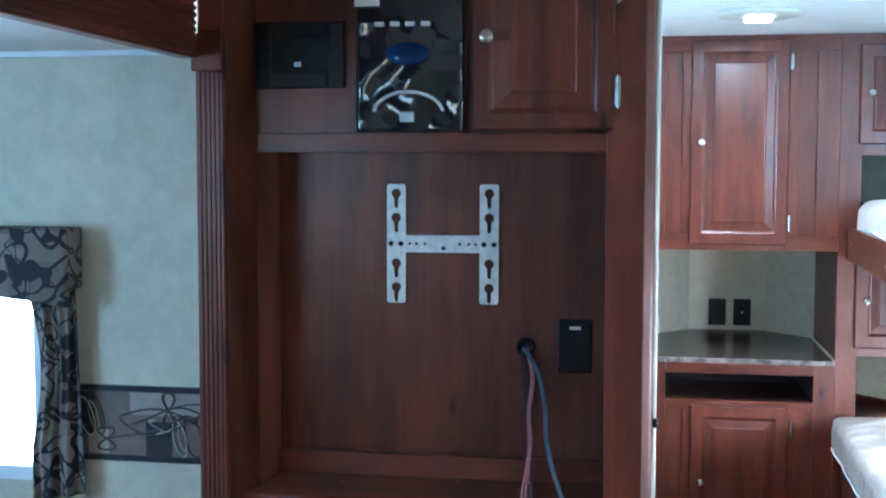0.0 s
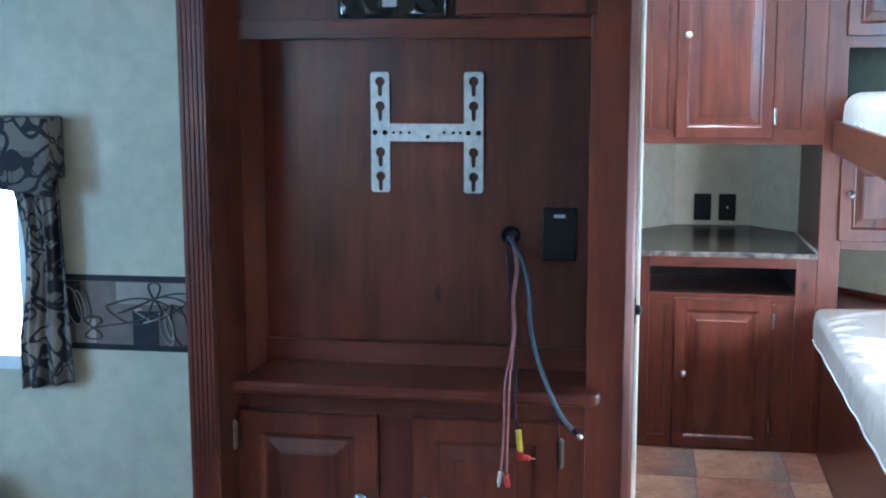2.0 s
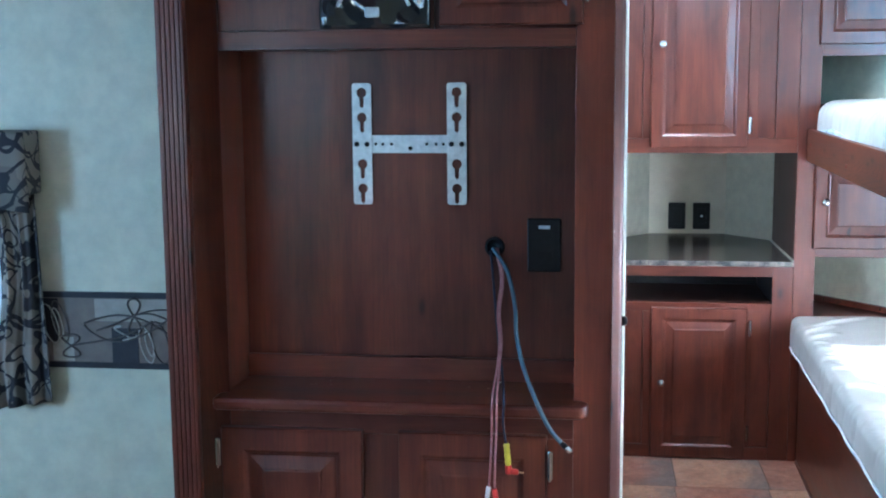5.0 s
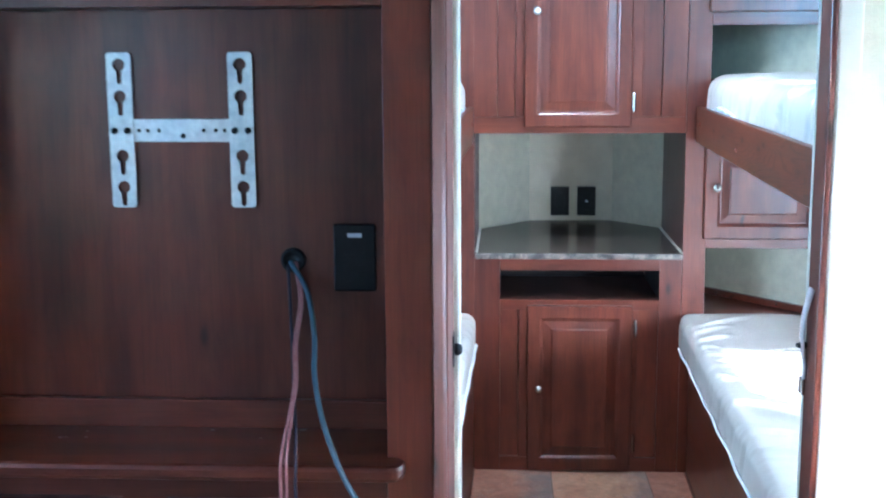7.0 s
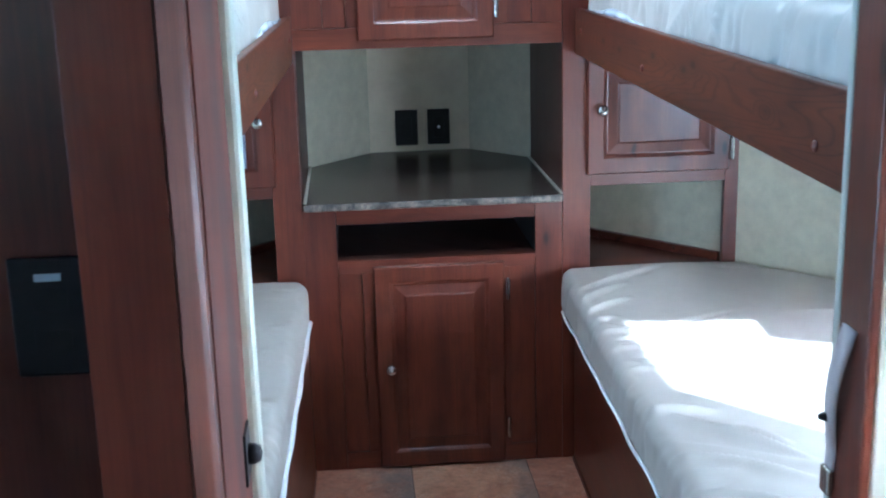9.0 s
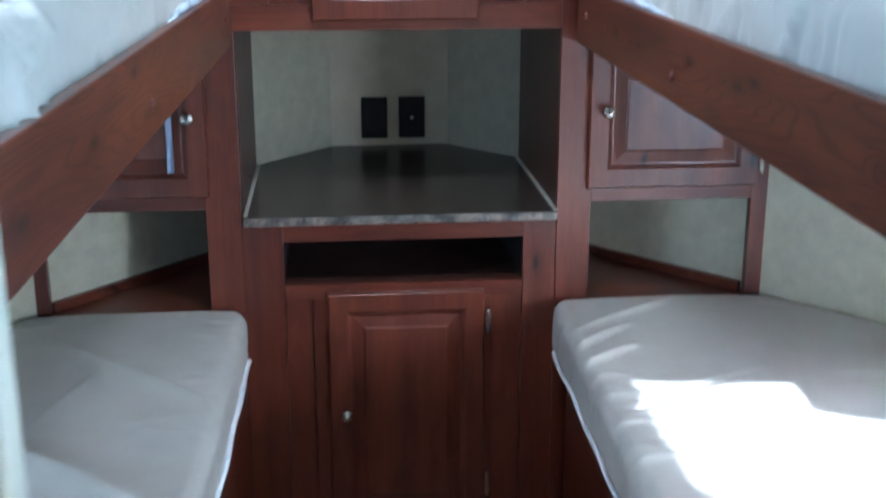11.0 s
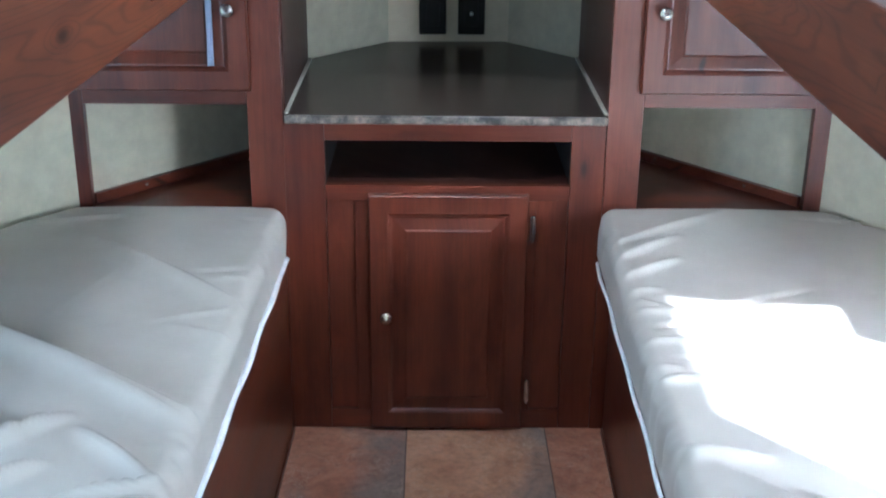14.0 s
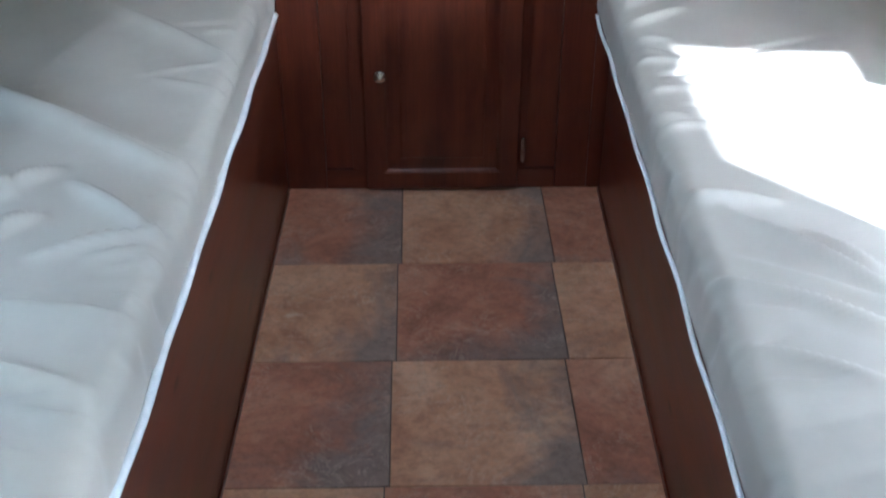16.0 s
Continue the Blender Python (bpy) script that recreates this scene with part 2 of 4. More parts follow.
def tile_material(name, low, middle, high, slate):
    """Stone-look floor tile: brown clouds, slate grey sides and pale scratches, other on every tile."""
    m, nt, bsdf = material(name)
    v = coords(nt, (1, 1, 1))
    n1 = node(nt, "ShaderNodeTexNoise", Scale=5.5, Detail=7.0, Roughness=0.66, Distortion=0.5)
    n2 = node(nt, "ShaderNodeTexNoise", Scale=4.2, Detail=6.0, Roughness=0.68, Distortion=0.8)
    n3 = node(nt, "ShaderNodeTexNoise", Scale=13.0, Detail=8.0, Roughness=0.75, Distortion=1.2)
    n5 = node(nt, "ShaderNodeTexNoise", Scale=8.0, Detail=4.0, Roughness=0.6)
    n7 = node(nt, "ShaderNodeTexNoise", Scale=60.0, Detail=4.0, Roughness=0.7)
    for n in (n1, n2, n3, n5, n7):
        nt.links.new(v, n.inputs["Vector"])
    col = ramp(nt, n1.outputs[0], [(0.3, low), (0.5, middle), (0.7, high)])
    # slate grey gathers towards the sides of the printed stone
    tc = nt.nodes.new("ShaderNodeTexCoord")
    sep = nt.nodes.new("ShaderNodeSeparateXYZ")
    nt.links.new(tc.outputs["Generated"], sep.inputs[0])
    side = ramp(nt, sep.outputs[0], [(0.45, (0, 0, 0)), (1.0, (0.34, 0.34, 0.34))])
    foot = ramp(nt, sep.outputs[1], [(0.0, (0.22, 0.22, 0.22)), (0.4, (0, 0, 0))])
    grain = mix(nt, 1.0, mix(nt, 1.0, n2.outputs[0], side, "ADD"), foot, "ADD")
    grey = ramp(nt, grain, [(slate, (0, 0, 0)), (slate + 0.26, (0.85, 0.85, 0.85))])
    col = mix(nt, grey, col, (0.235, 0.2, 0.185))
    speck = ramp(nt, n7.outputs[0], [(0.34, (0.72, 0.7, 0.7)), (0.5, (1, 1, 1)), (0.66, (1.15, 1.13, 1.1))])
    col = mix(nt, 0.7, col, speck, "MULTIPLY")
    worn = ramp(nt, n5.outputs[0], [(0.45, (0, 0, 0)), (0.6, (1, 1, 1))])
    vein = ramp(nt, n3.outputs[0], [(0.47, (0, 0, 0)), (0.488, (0.55, 0.55, 0.55)), (0.506, (0, 0, 0)), (0.6, (0, 0, 0)), (0.7, (0.8, 0.8, 0.8))])
    vein = mix(nt, 1.0, vein, worn, "MULTIPLY")
    col = mix(nt, vein, col, (0.75, 0.6, 0.47))
    nt.links.new(col, bsdf.inputs["Base Color"])
    bsdf.inputs["Roughness"].default_value = 0.42
    bump(nt, bsdf, n3.outputs[0], 0.16, 0.002)
    return m


def curtain_material():
    """Woven curtain: tan patches, black blocks and thick black looping lines."""
    m, nt, bsdf = material("scroll_curtain")
    v = coords(nt, (1, 1, 1), scatter=False)
    cell = node(nt, "ShaderNodeTexVoronoi", Scale=9.0, Randomness=0.75)
    cell.distance = "CHEBYCHEV"
    nt.links.new(v, cell.inputs["Vector"])
    col = ramp(nt, cell.outputs["Color"], [(0.33, (0.014, 0.012, 0.017)), (0.345, (0.13, 0.105, 0.085)), (0.8, (0.23, 0.19, 0.155))])
    for scale, shift, low, high in ((10.0, 0.0, 0.435, 0.515), (13.0, 5.3, 0.46, 0.54), (15.0, 9.1, 0.39, 0.43)):
        loops = node(nt, "ShaderNodeTexNoise", Scale=scale, Detail=0.0, Distortion=1.3)
        mp = nt.nodes.new("ShaderNodeMapping")
        mp.inputs["Location"].default_value = (shift, shift, shift)
        nt.links.new(v, mp.inputs["Vector"])
        nt.links.new(mp.outputs[0], loops.inputs["Vector"])
        line = ramp(nt, loops.outputs[0], [(low - 0.008, (0, 0, 0)), (low, (1, 1, 1)), (high, (1, 1, 1)), (high + 0.008, (0, 0, 0))])
        col = mix(nt, line, col, (0.016, 0.014, 0.018))
    nt.links.new(col, bsdf.inputs["Base Color"])
    bsdf.inputs["Roughness"].default_value = 0.8
    weave = node(nt, "ShaderNodeTexNoise", Scale=500.0, Detail=2.0)
    nt.links.new(v, weave.inputs["Vector"])
    bump(nt, bsdf, weave.outputs[0], 0.3, 0.001)
    return m


def glass_material(name, color=(1, 1, 1), rough=0.0):
    m, nt, bsdf = material(name)
    bsdf.inputs["Base Color"].default_value = (*color, 1)
    bsdf.inputs["Transmission Weight"].default_value = 1.0
    bsdf.inputs["Roughness"].default_value = rough
    bsdf.inputs["IOR"].default_value = 1.45
    return m


def film_material():
    """Clear crinkled plastic film over a dark face."""
    m, nt, bsdf = material("plastic_film")
    v = coords(nt, (1, 1, 0.8))
    n = node(nt, "ShaderNodeTexNoise", Scale=5.0, Detail=1.5, Roughness=0.4, Distortion=0.8)
    nt.links.new(v, n.inputs["Vector"])
    bsdf.inputs["Base Color"].default_value = (0.015, 0.016, 0.02, 1)
    bsdf.inputs["Roughness"].default_value = 0.07
    bsdf.inputs["Coat Weight"].default_value = 1.0
    bump(nt, bsdf, n.outputs[0], 0.45, 0.012)
    return m


LAMINATE, LAMINATE_EDGE, CURTAIN = laminate(), laminate_edge(), curtain_material()
TILE_PALE = tile_material("pale_stone_tile", (0.42, 0.205, 0.12), (0.60, 0.335, 0.205), (0.72, 0.47, 0.32), 0.66)
TILE_RED = tile_material("red_stone_tile", (0.26, 0.11, 0.072), (0.46, 0.205, 0.13), (0.62, 0.35, 0.23), 0.62)
GLASS, FILM = glass_material("window_glass"), film_material()
BLUE_SCREEN = mottled("blue_screen", (0.01, 0.03, 0.11), (0.014, 0.045, 0.15), scale=20.0, rough=0.15)


# ---- building helpers ----
def add_box(bm, x0, x1, y0, y1, z0, z1, bevel=0.0):
    vs = [bm.verts.new((x, y, z)) for x in (x0, x1) for y in (y0, y1) for z in (z0, z1)]
    fs = [bm.faces.new([vs[i] for i in q]) for q in ((0, 1, 3, 2), (4, 6, 7, 5), (0, 4, 5, 1), (2, 3, 7, 6), (0, 2, 6, 4), (1, 5, 7, 3))]
    if bevel:
        es = list({e for f in fs for e in f.edges})
        bmesh.ops.bevel(bm, geom=es, offset=bevel, segments=2, profile=0.5, affect="EDGES")


def finish(bm, name, mat, parent=None, smooth=False):
    bmesh.ops.recalc_face_normals(bm, faces=bm.faces[:])
    me = bpy.data.meshes.new(name)
    bm.to_mesh(me)
    bm.free()
    for m in mat if isinstance(mat, (list, tuple)) else (mat,):
        me.materials.append(m)
    if smooth:
        me.polygons.foreach_set("use_smooth", [True] * len(me.polygons))
    ob = new(name, me)
    if parent:
        attach(ob, parent)
    return ob


def attach(ob, parent):
    ob.parent = parent
    if parent.type == "EMPTY":
        ob.matrix_parent_inverse = Matrix.Translation(-parent.location)
    return ob


def box(name, x0, x1, y0, y1, z0, z1, mat, parent=None, bevel=0.0007):
    bm = bmesh.new()
    add_box(bm, x0, x1, y0, y1, z0, z1, bevel)
    return finish(bm, name, mat, parent)


def boxes(name, rows, mat, parent=None, bevel=0.0007):
    if parent:
        return [box(name, *r, mat, parent, bevel) for r in rows]
    bm = bmesh.new()
    for r in rows:
        add_box(bm, *r, bevel)
    return finish(bm, name, mat, parent)


def prism(name, outline, z0, z1, mat, parent=None, bevel=0.0):
    """An upright prism on an outline of (x, y), counter-clockwise."""
    bm = bmesh.new()
    low = [bm.verts.new((x, y, z0)) for x, y in outline]
    top = [bm.verts.new((x, y, z1)) for x, y in outline]
    n = len(outline)
    bm.faces.new(top)
    bm.faces.new(low[::-1])
    for i in range(n):
        bm.faces.new((low[i], low[(i + 1) % n], top[(i + 1) % n], top[i]))
    if bevel:
        bmesh.ops.bevel(bm, geom=bm.edges[:], offset=bevel, segments=2, profile=0.5, affect="EDGES")
    return finish(bm, name, mat, parent)


def thing(name, at, label, category, group="", kind=""):
    e = new(name)
    e.location = at
    e.empty_display_size = 0.1
    return tagged(e, label, category, group, kind)


def tube(name, points, radius, mat, parent=None, sides=10, steps=8):
    """A round cable along a smooth line through the points."""
    pts = [Vector(p) for p in points]
    ext = [2 * pts[0] - pts[1], *pts, 2 * pts[-1] - pts[-2]]
    line = []
    for i in range(1, len(ext) - 2):
        p0, p1, p2, p3 = ext[i - 1:i + 3]
        for k in range(steps):
            u = k / steps
            line.append(0.5 * (2 * p1 + (p2 - p0) * u + (2 * p0 - 5 * p1 + 4 * p2 - p3) * u * u + (3 * p1 - p0 - 3 * p2 + p3) * u ** 3))
    line.append(pts[-1])
    bm = bmesh.new()
    rings = []
    for i, p in enumerate(line):
        d = (line[min(i + 1, len(line) - 1)] - line[max(i - 1, 0)]).normalized()
        a = d.orthogonal().normalized() if i == 0 else (side - d * side.dot(d)).normalized()
        side = a
        b = d.cross(a)
        rings.append([bm.verts.new(p + radius * (a * math.cos(2 * math.pi * k / sides) + b * math.sin(2 * math.pi * k / sides))) for k in range(sides)])
    for r, s in zip(rings, rings[1:]):
        for k in range(sides):
            bm.faces.new((r[k], r[(k + 1) % sides], s[(k + 1) % sides], s[k]))
    bm.faces.new(rings[0])
    bm.faces.new(rings[-1])
    return finish(bm, name, mat, parent, smooth=True)


def lathe(name, profile, at, axis, mat, parent=None, sides=20):
    """A turned shape: (radius, height) pairs along the axis from the point."""
    turn = Vector((0, 0, 1)).rotation_difference(Vector(axis)).to_matrix()
    bm = bmesh.new()
    rings = []
    for r, h in profile:
        rings.append([bm.verts.new(Vector(at) + turn @ Vector((r * math.cos(2 * math.pi * k / sides), r * math.sin(2 * math.pi * k / sides), h))) for k in range(sides)])
    for r, s in zip(rings, rings[1:]):
        for k in range(sides):
            bm.faces.new((r[k], r[(k + 1) % sides], s[(k + 1) % sides], s[k]))
    bm.faces.new(rings[0])
    bm.faces.new(rings[-1])
    return finish(bm, name, mat, parent, smooth=True)


def cabinet_door(x0, x1, z0, z1, y, parent, knob=None, hinges=(), rail=0.052, thick=0.019):
    """A raised-panel door whose front stands at y and faces -y, with its knob and its hinges."""
    loops = [(0.0, thick), (0.0, 0.003), (0.003, 0.0), (rail - 0.010, 0.0), (rail - 0.004, 0.0025), (rail, 0.006), (rail + 0.004, 0.0065),
             (rail + 0.030, 0.0025), (rail + 0.033, 0.0005), (rail + 0.036, 0.0)]
    bm = bmesh.new()
    rings = []
    for inset, depth in loops:
        a, b, lo, hi = x0 + inset, x1 - inset, z0 + inset, z1 - inset
        pts = [(a, lo), (b, lo), (b, hi), (a, hi)]
        rings.append([bm.verts.new((px, y + depth, pz)) for px, pz in pts])
    n = len(rings[0])
    for r, s in zip(rings, rings[1:]):
        for i in range(n):
            bm.faces.new((r[i], r[(i + 1) % n], s[(i + 1) % n], s[i]))
    bm.faces.new(rings[-1])
    bm.faces.new(rings[0])
    leaf = finish(bm, "door", WOOD_Z, parent)
    if knob:
        lathe("knob", [(0.006, 0.0), (0.005, 0.008), (0.0075, 0.012), (0.0135, 0.015), (0.0155, 0.02), (0.0145, 0.025), (0.009, 0.0285), (0.0, 0.029)],
              (knob[0], y, knob[1]), (0, -1, 0), CHROME, leaf)
    for hx, hz in hinges:
        bm = bmesh.new()
        add_box(bm, hx - 0.006, hx + 0.006, y - 0.003, y + 0.004, hz - 0.030, hz + 0.030, 0.003)
        add_box(bm, hx - 0.003, hx + 0.003, y - 0.007, y, hz - 0.033, hz + 0.033, 0.0025)
        finish(bm, "hinge", CHROME, leaf)
    return leaf


# ---- shell of the trailer ----
LEFT, RIGHT, REAR, TOP = -0.875, 1.55, -3.2, 2.005
SKEW = 0.0235


def lean(x, y):
    """The aisle runs slightly askew of the cabinets."""
    return x + SKEW * (y - 4.29)


floor = tagged(box("floor", -2.5, RIGHT, REAR, 5.2, -0.06, -0.004, GROUT, bevel=0), "trailer floor of stone-look tiles with dark joints", "floor", kind="structure")
tagged(box("ceiling", -2.5, RIGHT + 0.05, REAR - 0.05, 5.25, TOP, TOP + 0.05, CEILING, bevel=0), "white trailer ceiling", "ceiling", kind="structure")


def wall_with_openings(name, axis, at, thick, u0, u1, openings, label, z1=TOP):
    """A wall across x or y with rectangular openings (u0, u1, z0, z1) through it."""
    bm = bmesh.new()
    us = sorted({u0, u1, *(v for o in openings for v in o[:2])})
    for a, b in zip(us, us[1:]):
        cuts = sorted(o[2:] for o in openings if o[0] <= a and o[1] >= b)
        z = 0.0
        for lo, hi in [*cuts, (z1, z1)]:
            if lo > z:
                if axis == "x":
                    add_box(bm, at, at + thick, a, b, z, lo)
                else:
                    add_box(bm, a, b, at, at + thick, z, lo)
            z = hi
    bmesh.ops.remove_doubles(bm, verts=bm.verts[:], dist=0.0005)
    return tagged(finish(bm, name, VINYL), label, "wall", kind="structure")


def window_unit(name, axis, at, u0, u1, z0, z1, label):
    """A framed pane in an opening."""
    w = thing(name, (at, (u0 + u1) / 2, z0) if axis == "x" else ((u0 + u1) / 2, at, z0), label, "window", kind="structure")
    f = 0.03

    def put(kind, a, b, lo, hi, half, mat):
        if axis == "x":
            return box(kind, at - half, at + half, a, b, lo, hi, mat, w)
        return box(kind, a, b, at - half, at + half, lo, hi, mat, w)
    put("sill", u0, u1, z0, z0 + f, 0.022, WHITE)
    put("head", u0, u1, z1 - f, z1, 0.022, WHITE)
    put("jamb", u0, u0 + f, z0 + f, z1 - f, 0.022, WHITE)
    put("jamb", u1 - f, u1, z0 + f, z1 - f, 0.022, WHITE)
    pane = put("pane", u0 + f, u1 - f, z0 + f, z1 - f, 0.002, GLASS)
    pane.visible_shadow = False
    return w


sunny = [(0.895, 1.52, 0.85, 1.82), (2.22, 3.22, 0.70, 1.116), (2.215, 2.515, 1.45, 1.90)]
shady = [(2.36, 3.16, 0.72, 1.05), (2.36, 3.16, 1.45, 1.82)]
wall_with_openings("wall_east", "x", RIGHT, 0.05, REAR, 5.2, sunny, "cream vinyl side wall with windows on the sunny side")
wall_with_openings("wall_west", "x", LEFT - 0.05, 0.05, 2.022, 5.2, shady, "cream vinyl side wall of the bunk room")
wall_with_openings("wall_south", "y", REAR - 0.05, 0.05, -2.5, RIGHT, [(-2.42, -1.78, 1.15, 1.72)], "cream vinyl rear wall with a window")
wall_with_openings("wall_slide_out", "x", -2.5, 0.05, REAR, 2.01, [(-0.05, 0.65, 1.0, 1.64)], "cream vinyl long wall of the slide-out")
for i, (u0, u1, z0, z1) in enumerate(sunny):
    window_unit(f"window_{i + 1}", "x", RIGHT + 0.026, u0, u1, z0, z1, "white framed trailer window on the sunny side")
for i, (u0, u1, z0, z1) in enumerate(shady):
    window_unit(f"window_{i + 4}", "x", LEFT - 0.026, u0, u1, z0, z1, "white framed trailer window on the shaded side")
window_unit("window_6", "y", REAR - 0.026, -2.42, -1.78, 1.15, 1.72, "white framed rear window")
window_unit("window_7", "x", -2.476, -0.05, 0.65, 1.0, 1.64, "white framed window in the slide-out")

# slanted nose walls
prism("wall_nose_east", [(0.522, 5.085), (1.56, 3.846), (1.60, 3.88), (0.545, 5.14)], 0, TOP, VINYL)
prism("wall_nose_west", [(-0.89, 3.787), (0.194, 5.071), (0.175, 5.12), (-0.93, 3.82)], 0, TOP, VINYL)
tagged(bpy.data.objects["wall_nose_east"], "slanted cream vinyl wall of the trailer nose", "wall", kind="structure")
tagged(bpy.data.objects["wall_nose_west"], "slanted cream vinyl wall of the trailer nose", "wall", kind="structure")
PANEL = mottled("beige_panel", (0.64, 0.57, 0.43), (0.72, 0.65, 0.5), scale=14.0, rough=0.6, fine=200.0, strength=0.15)
tagged(box("wall_nose_front", 0.15, 0.57, 5.075, 5.12, 0, TOP, PANEL, bevel=0), "cream vinyl front wall of the trailer nose", "wall", kind="structure")

# partition with the doorway
tagged(boxes("wall_partition", [(0.6135, RIGHT, 2.14, 2.205, 0, TOP), (LEFT, 0.0, 2.215, 2.27, 0, TOP), (0.0, 0.613, 2.14, 2.27, 1.945, TOP)], VINYL, bevel=0),
       "cream vinyl partition wall beside the bunk room doorway", "wall", kind="structure")
door_frame = thing("door_1", (0.31, 2.2, 0), "open doorway with cherry-stained wooden jambs and cream edge trim", "doorway", kind="structure")
box("jamb", -0.004, 0.010, 2.058, 2.275, 0, 1.945, MATT, door_frame)
box("edge_trim", -0.002, 0.0215, 2.2755, 2.312, 0, 1.945, TRIM, door_frame, bevel=0.006)
box("jamb", 0.602, 0.613, 2.126, 2.194, 0, 1.945, WOOD_Z, door_frame, bevel=0.003)
box("edge_trim", 0.601, 0.613, 2.1945, 2.208, 0, 1.945, TRIM, door_frame, bevel=0.004)
box("edge_trim", 0.6135, 0.652, 2.1275, 2.1395, 0, 1.945, TRIM, door_frame, bevel=0.004)
box("header", 0.012, 0.6018, 2.126, 2.275, 1.92, 1.9448, WOOD_X, door_frame)
prism("moulding", [(-0.0112, 2.0185), (0.004, 2.034), (0.0085, 2.042), (0.0085, 2.0575), (-0.0112, 2.0575)], 0, 1.99, GLOSSY, door_frame, bevel=0.002)

strike = thing("door_latch", (0.010, 2.234, 0.967), "small dark metal door latch on the wooden jamb", "latch")
box("plate", 0.0102, 0.013, 2.212, 2.255, 0.94, 0.995, BLACK, strike)
lathe("button", [(0.011, 0.0), (0.011, 0.006), (0.008, 0.012), (0.0, 0.014)], (0.013, 2.234, 0.967), (1, 0, 0), BLACK, strike)

# ---- living room: slide-out opening and end wall ----
casing = thing("trim_slide_out", (LEFT, 1.95, 0), "fluted dark cherry casing round the slide-out opening", "trim", kind="structure")
bm = bmesh.new()
add_box(bm, -0.879, -0.822, 1.8985, 1.919, 0, 1.70, 0.003)
for i in range(5):
    x = -0.8705 + i * 0.0095
    add_box(bm, x - 0.0036, x + 0.0036, 1.8965, 1.904, 0.0, 1.70, 0.0015)
finish(bm, "fluted_upright", WOOD_Z, casing)
tagged(box("wall_west_stub", -0.8775, -0.8675, 1.9195, 2.215, 0, TOP, VINYL, bevel=0), "narrow cream vinyl wall between casing and cabinet", "wall", kind="structure")
bm = bmesh.new()
add_box(bm, LEFT - 0.03, LEFT, REAR, 1.891, 1.725, TOP - 0.002, 0.002)
for i in range(14):
    z = 1.737 + i * 0.0142
    add_box(bm, LEFT - 0.004, LEFT + 0.0045, REAR, 1.891, z - 0.0046, z + 0.0046, 0.002)
finish(bm, "fluted_header", WOOD_Y, casing)
box("corner_block", -0.886, -0.820, 1.892, 1.919, 1.7005, 1.775, WOOD_Z, casing, bevel=0.004)
box("upper_block", -0.8745, -0.824, 1.8995, 1.919, 1.7755, TOP - 0.001, WOOD_Z, casing, bevel=0.003)
END = 1.96
wall_with_openings("wall_slide_out_end", "y", END, 0.05, -2.45, -0.8775, [(-2.15, -1.235, 0.855, 1.33)], "cream vinyl end wall of the slide-out with a window", z1=1.75)
tagged(box("ceiling_slide_out", -2.45, -0.9055, REAR, END, 1.75, 1.80, CEILING, bevel=0), "white slide-out ceiling", "ceiling", kind="structure")
tagged(box("trim_cove", -2.45, -0.91, END - 0.012, END - 0.0005, 1.738, 1.7495, WHITE), "thin white cove strip under the slide-out ceiling", "trim", kind="structure")
window_unit("window_8", "y", END + 0.02, -2.15, -1.235, 0.855, 1.33, "bright white framed window in the slide-out end wall")

border = thing("wallpaper_border", (-1.2, END, 0.985), "tan wallpaper border with dark bands, blocks and looping scrolls", "border", kind="structure")
box("strip", -1.235, -0.8777, END - 0.003, END - 0.0002, 0.906, 1.064, TAN, border, bevel=0)
boxes("band", [(-1.235, -0.8777, END - 0.0045, END - 0.003, 0.906, 0.918), (-1.235, -0.8777, END - 0.0045, END - 0.003, 1.052, 1.064)], INK, border, bevel=0)
boxes("dark_block", [(-1.018, -0.962, END - 0.004, END - 0.0032, 0.918, 0.99), (-1.235, -1.13, END - 0.004, END - 0.0032, 0.96, 1.05)], INK, border, bevel=0)
boxes("pale_block", [(-1.052, -0.882, END - 0.0036, END - 0.0031, 1.004, 1.05), (-1.145, -1.10, END - 0.0036, END - 0.0031, 0.92, 0.97)], BEIGE, border, bevel=0)


def scroll(fx, fz, n, mat, radius=0.0018):
    tube("scroll", [(fx(i / n), END - 0.0055, fz(i / n)) for i in range(n + 1)], radius, mat, border, sides=6, steps=3)


T2 = 2 * math.pi


def strand(x0, x1, z0, z1, swing, turns, phase, mat):
    scroll(lambda u: x0 + (x1 - x0) * u + 0.011 * math.sin(2 * turns * T2 * u + phase), lambda u: z0 + (z1 - z0) * u + swing * math.sin(turns * T2 * u + phase), 60, mat, 0.0015)


def petal(x, z, rx, rz, tilt, mat):
    scroll(lambda u: x + rx * math.cos(T2 * u) + tilt * math.sin(T2 * u), lambda u: z + rz * math.sin(T2 * u), 22, mat, 0.0015)


def sweep(x0, x1, za, zb, rise, mat, bend=1.0):
    """One long flat arc that curls up at its end."""
    scroll(lambda u: x0 + (x1 - x0) * u, lambda u: za + (zb - za) * u + rise * math.sin(math.pi * u ** bend), 26, mat, 0.0019)


def lemniscate(x, z, rx, rz, mat):
    scroll(lambda u: x + rx * math.sin(2 * T2 * u), lambda u: z + rz * math.sin(T2 * u), 44, mat, 0.0019)


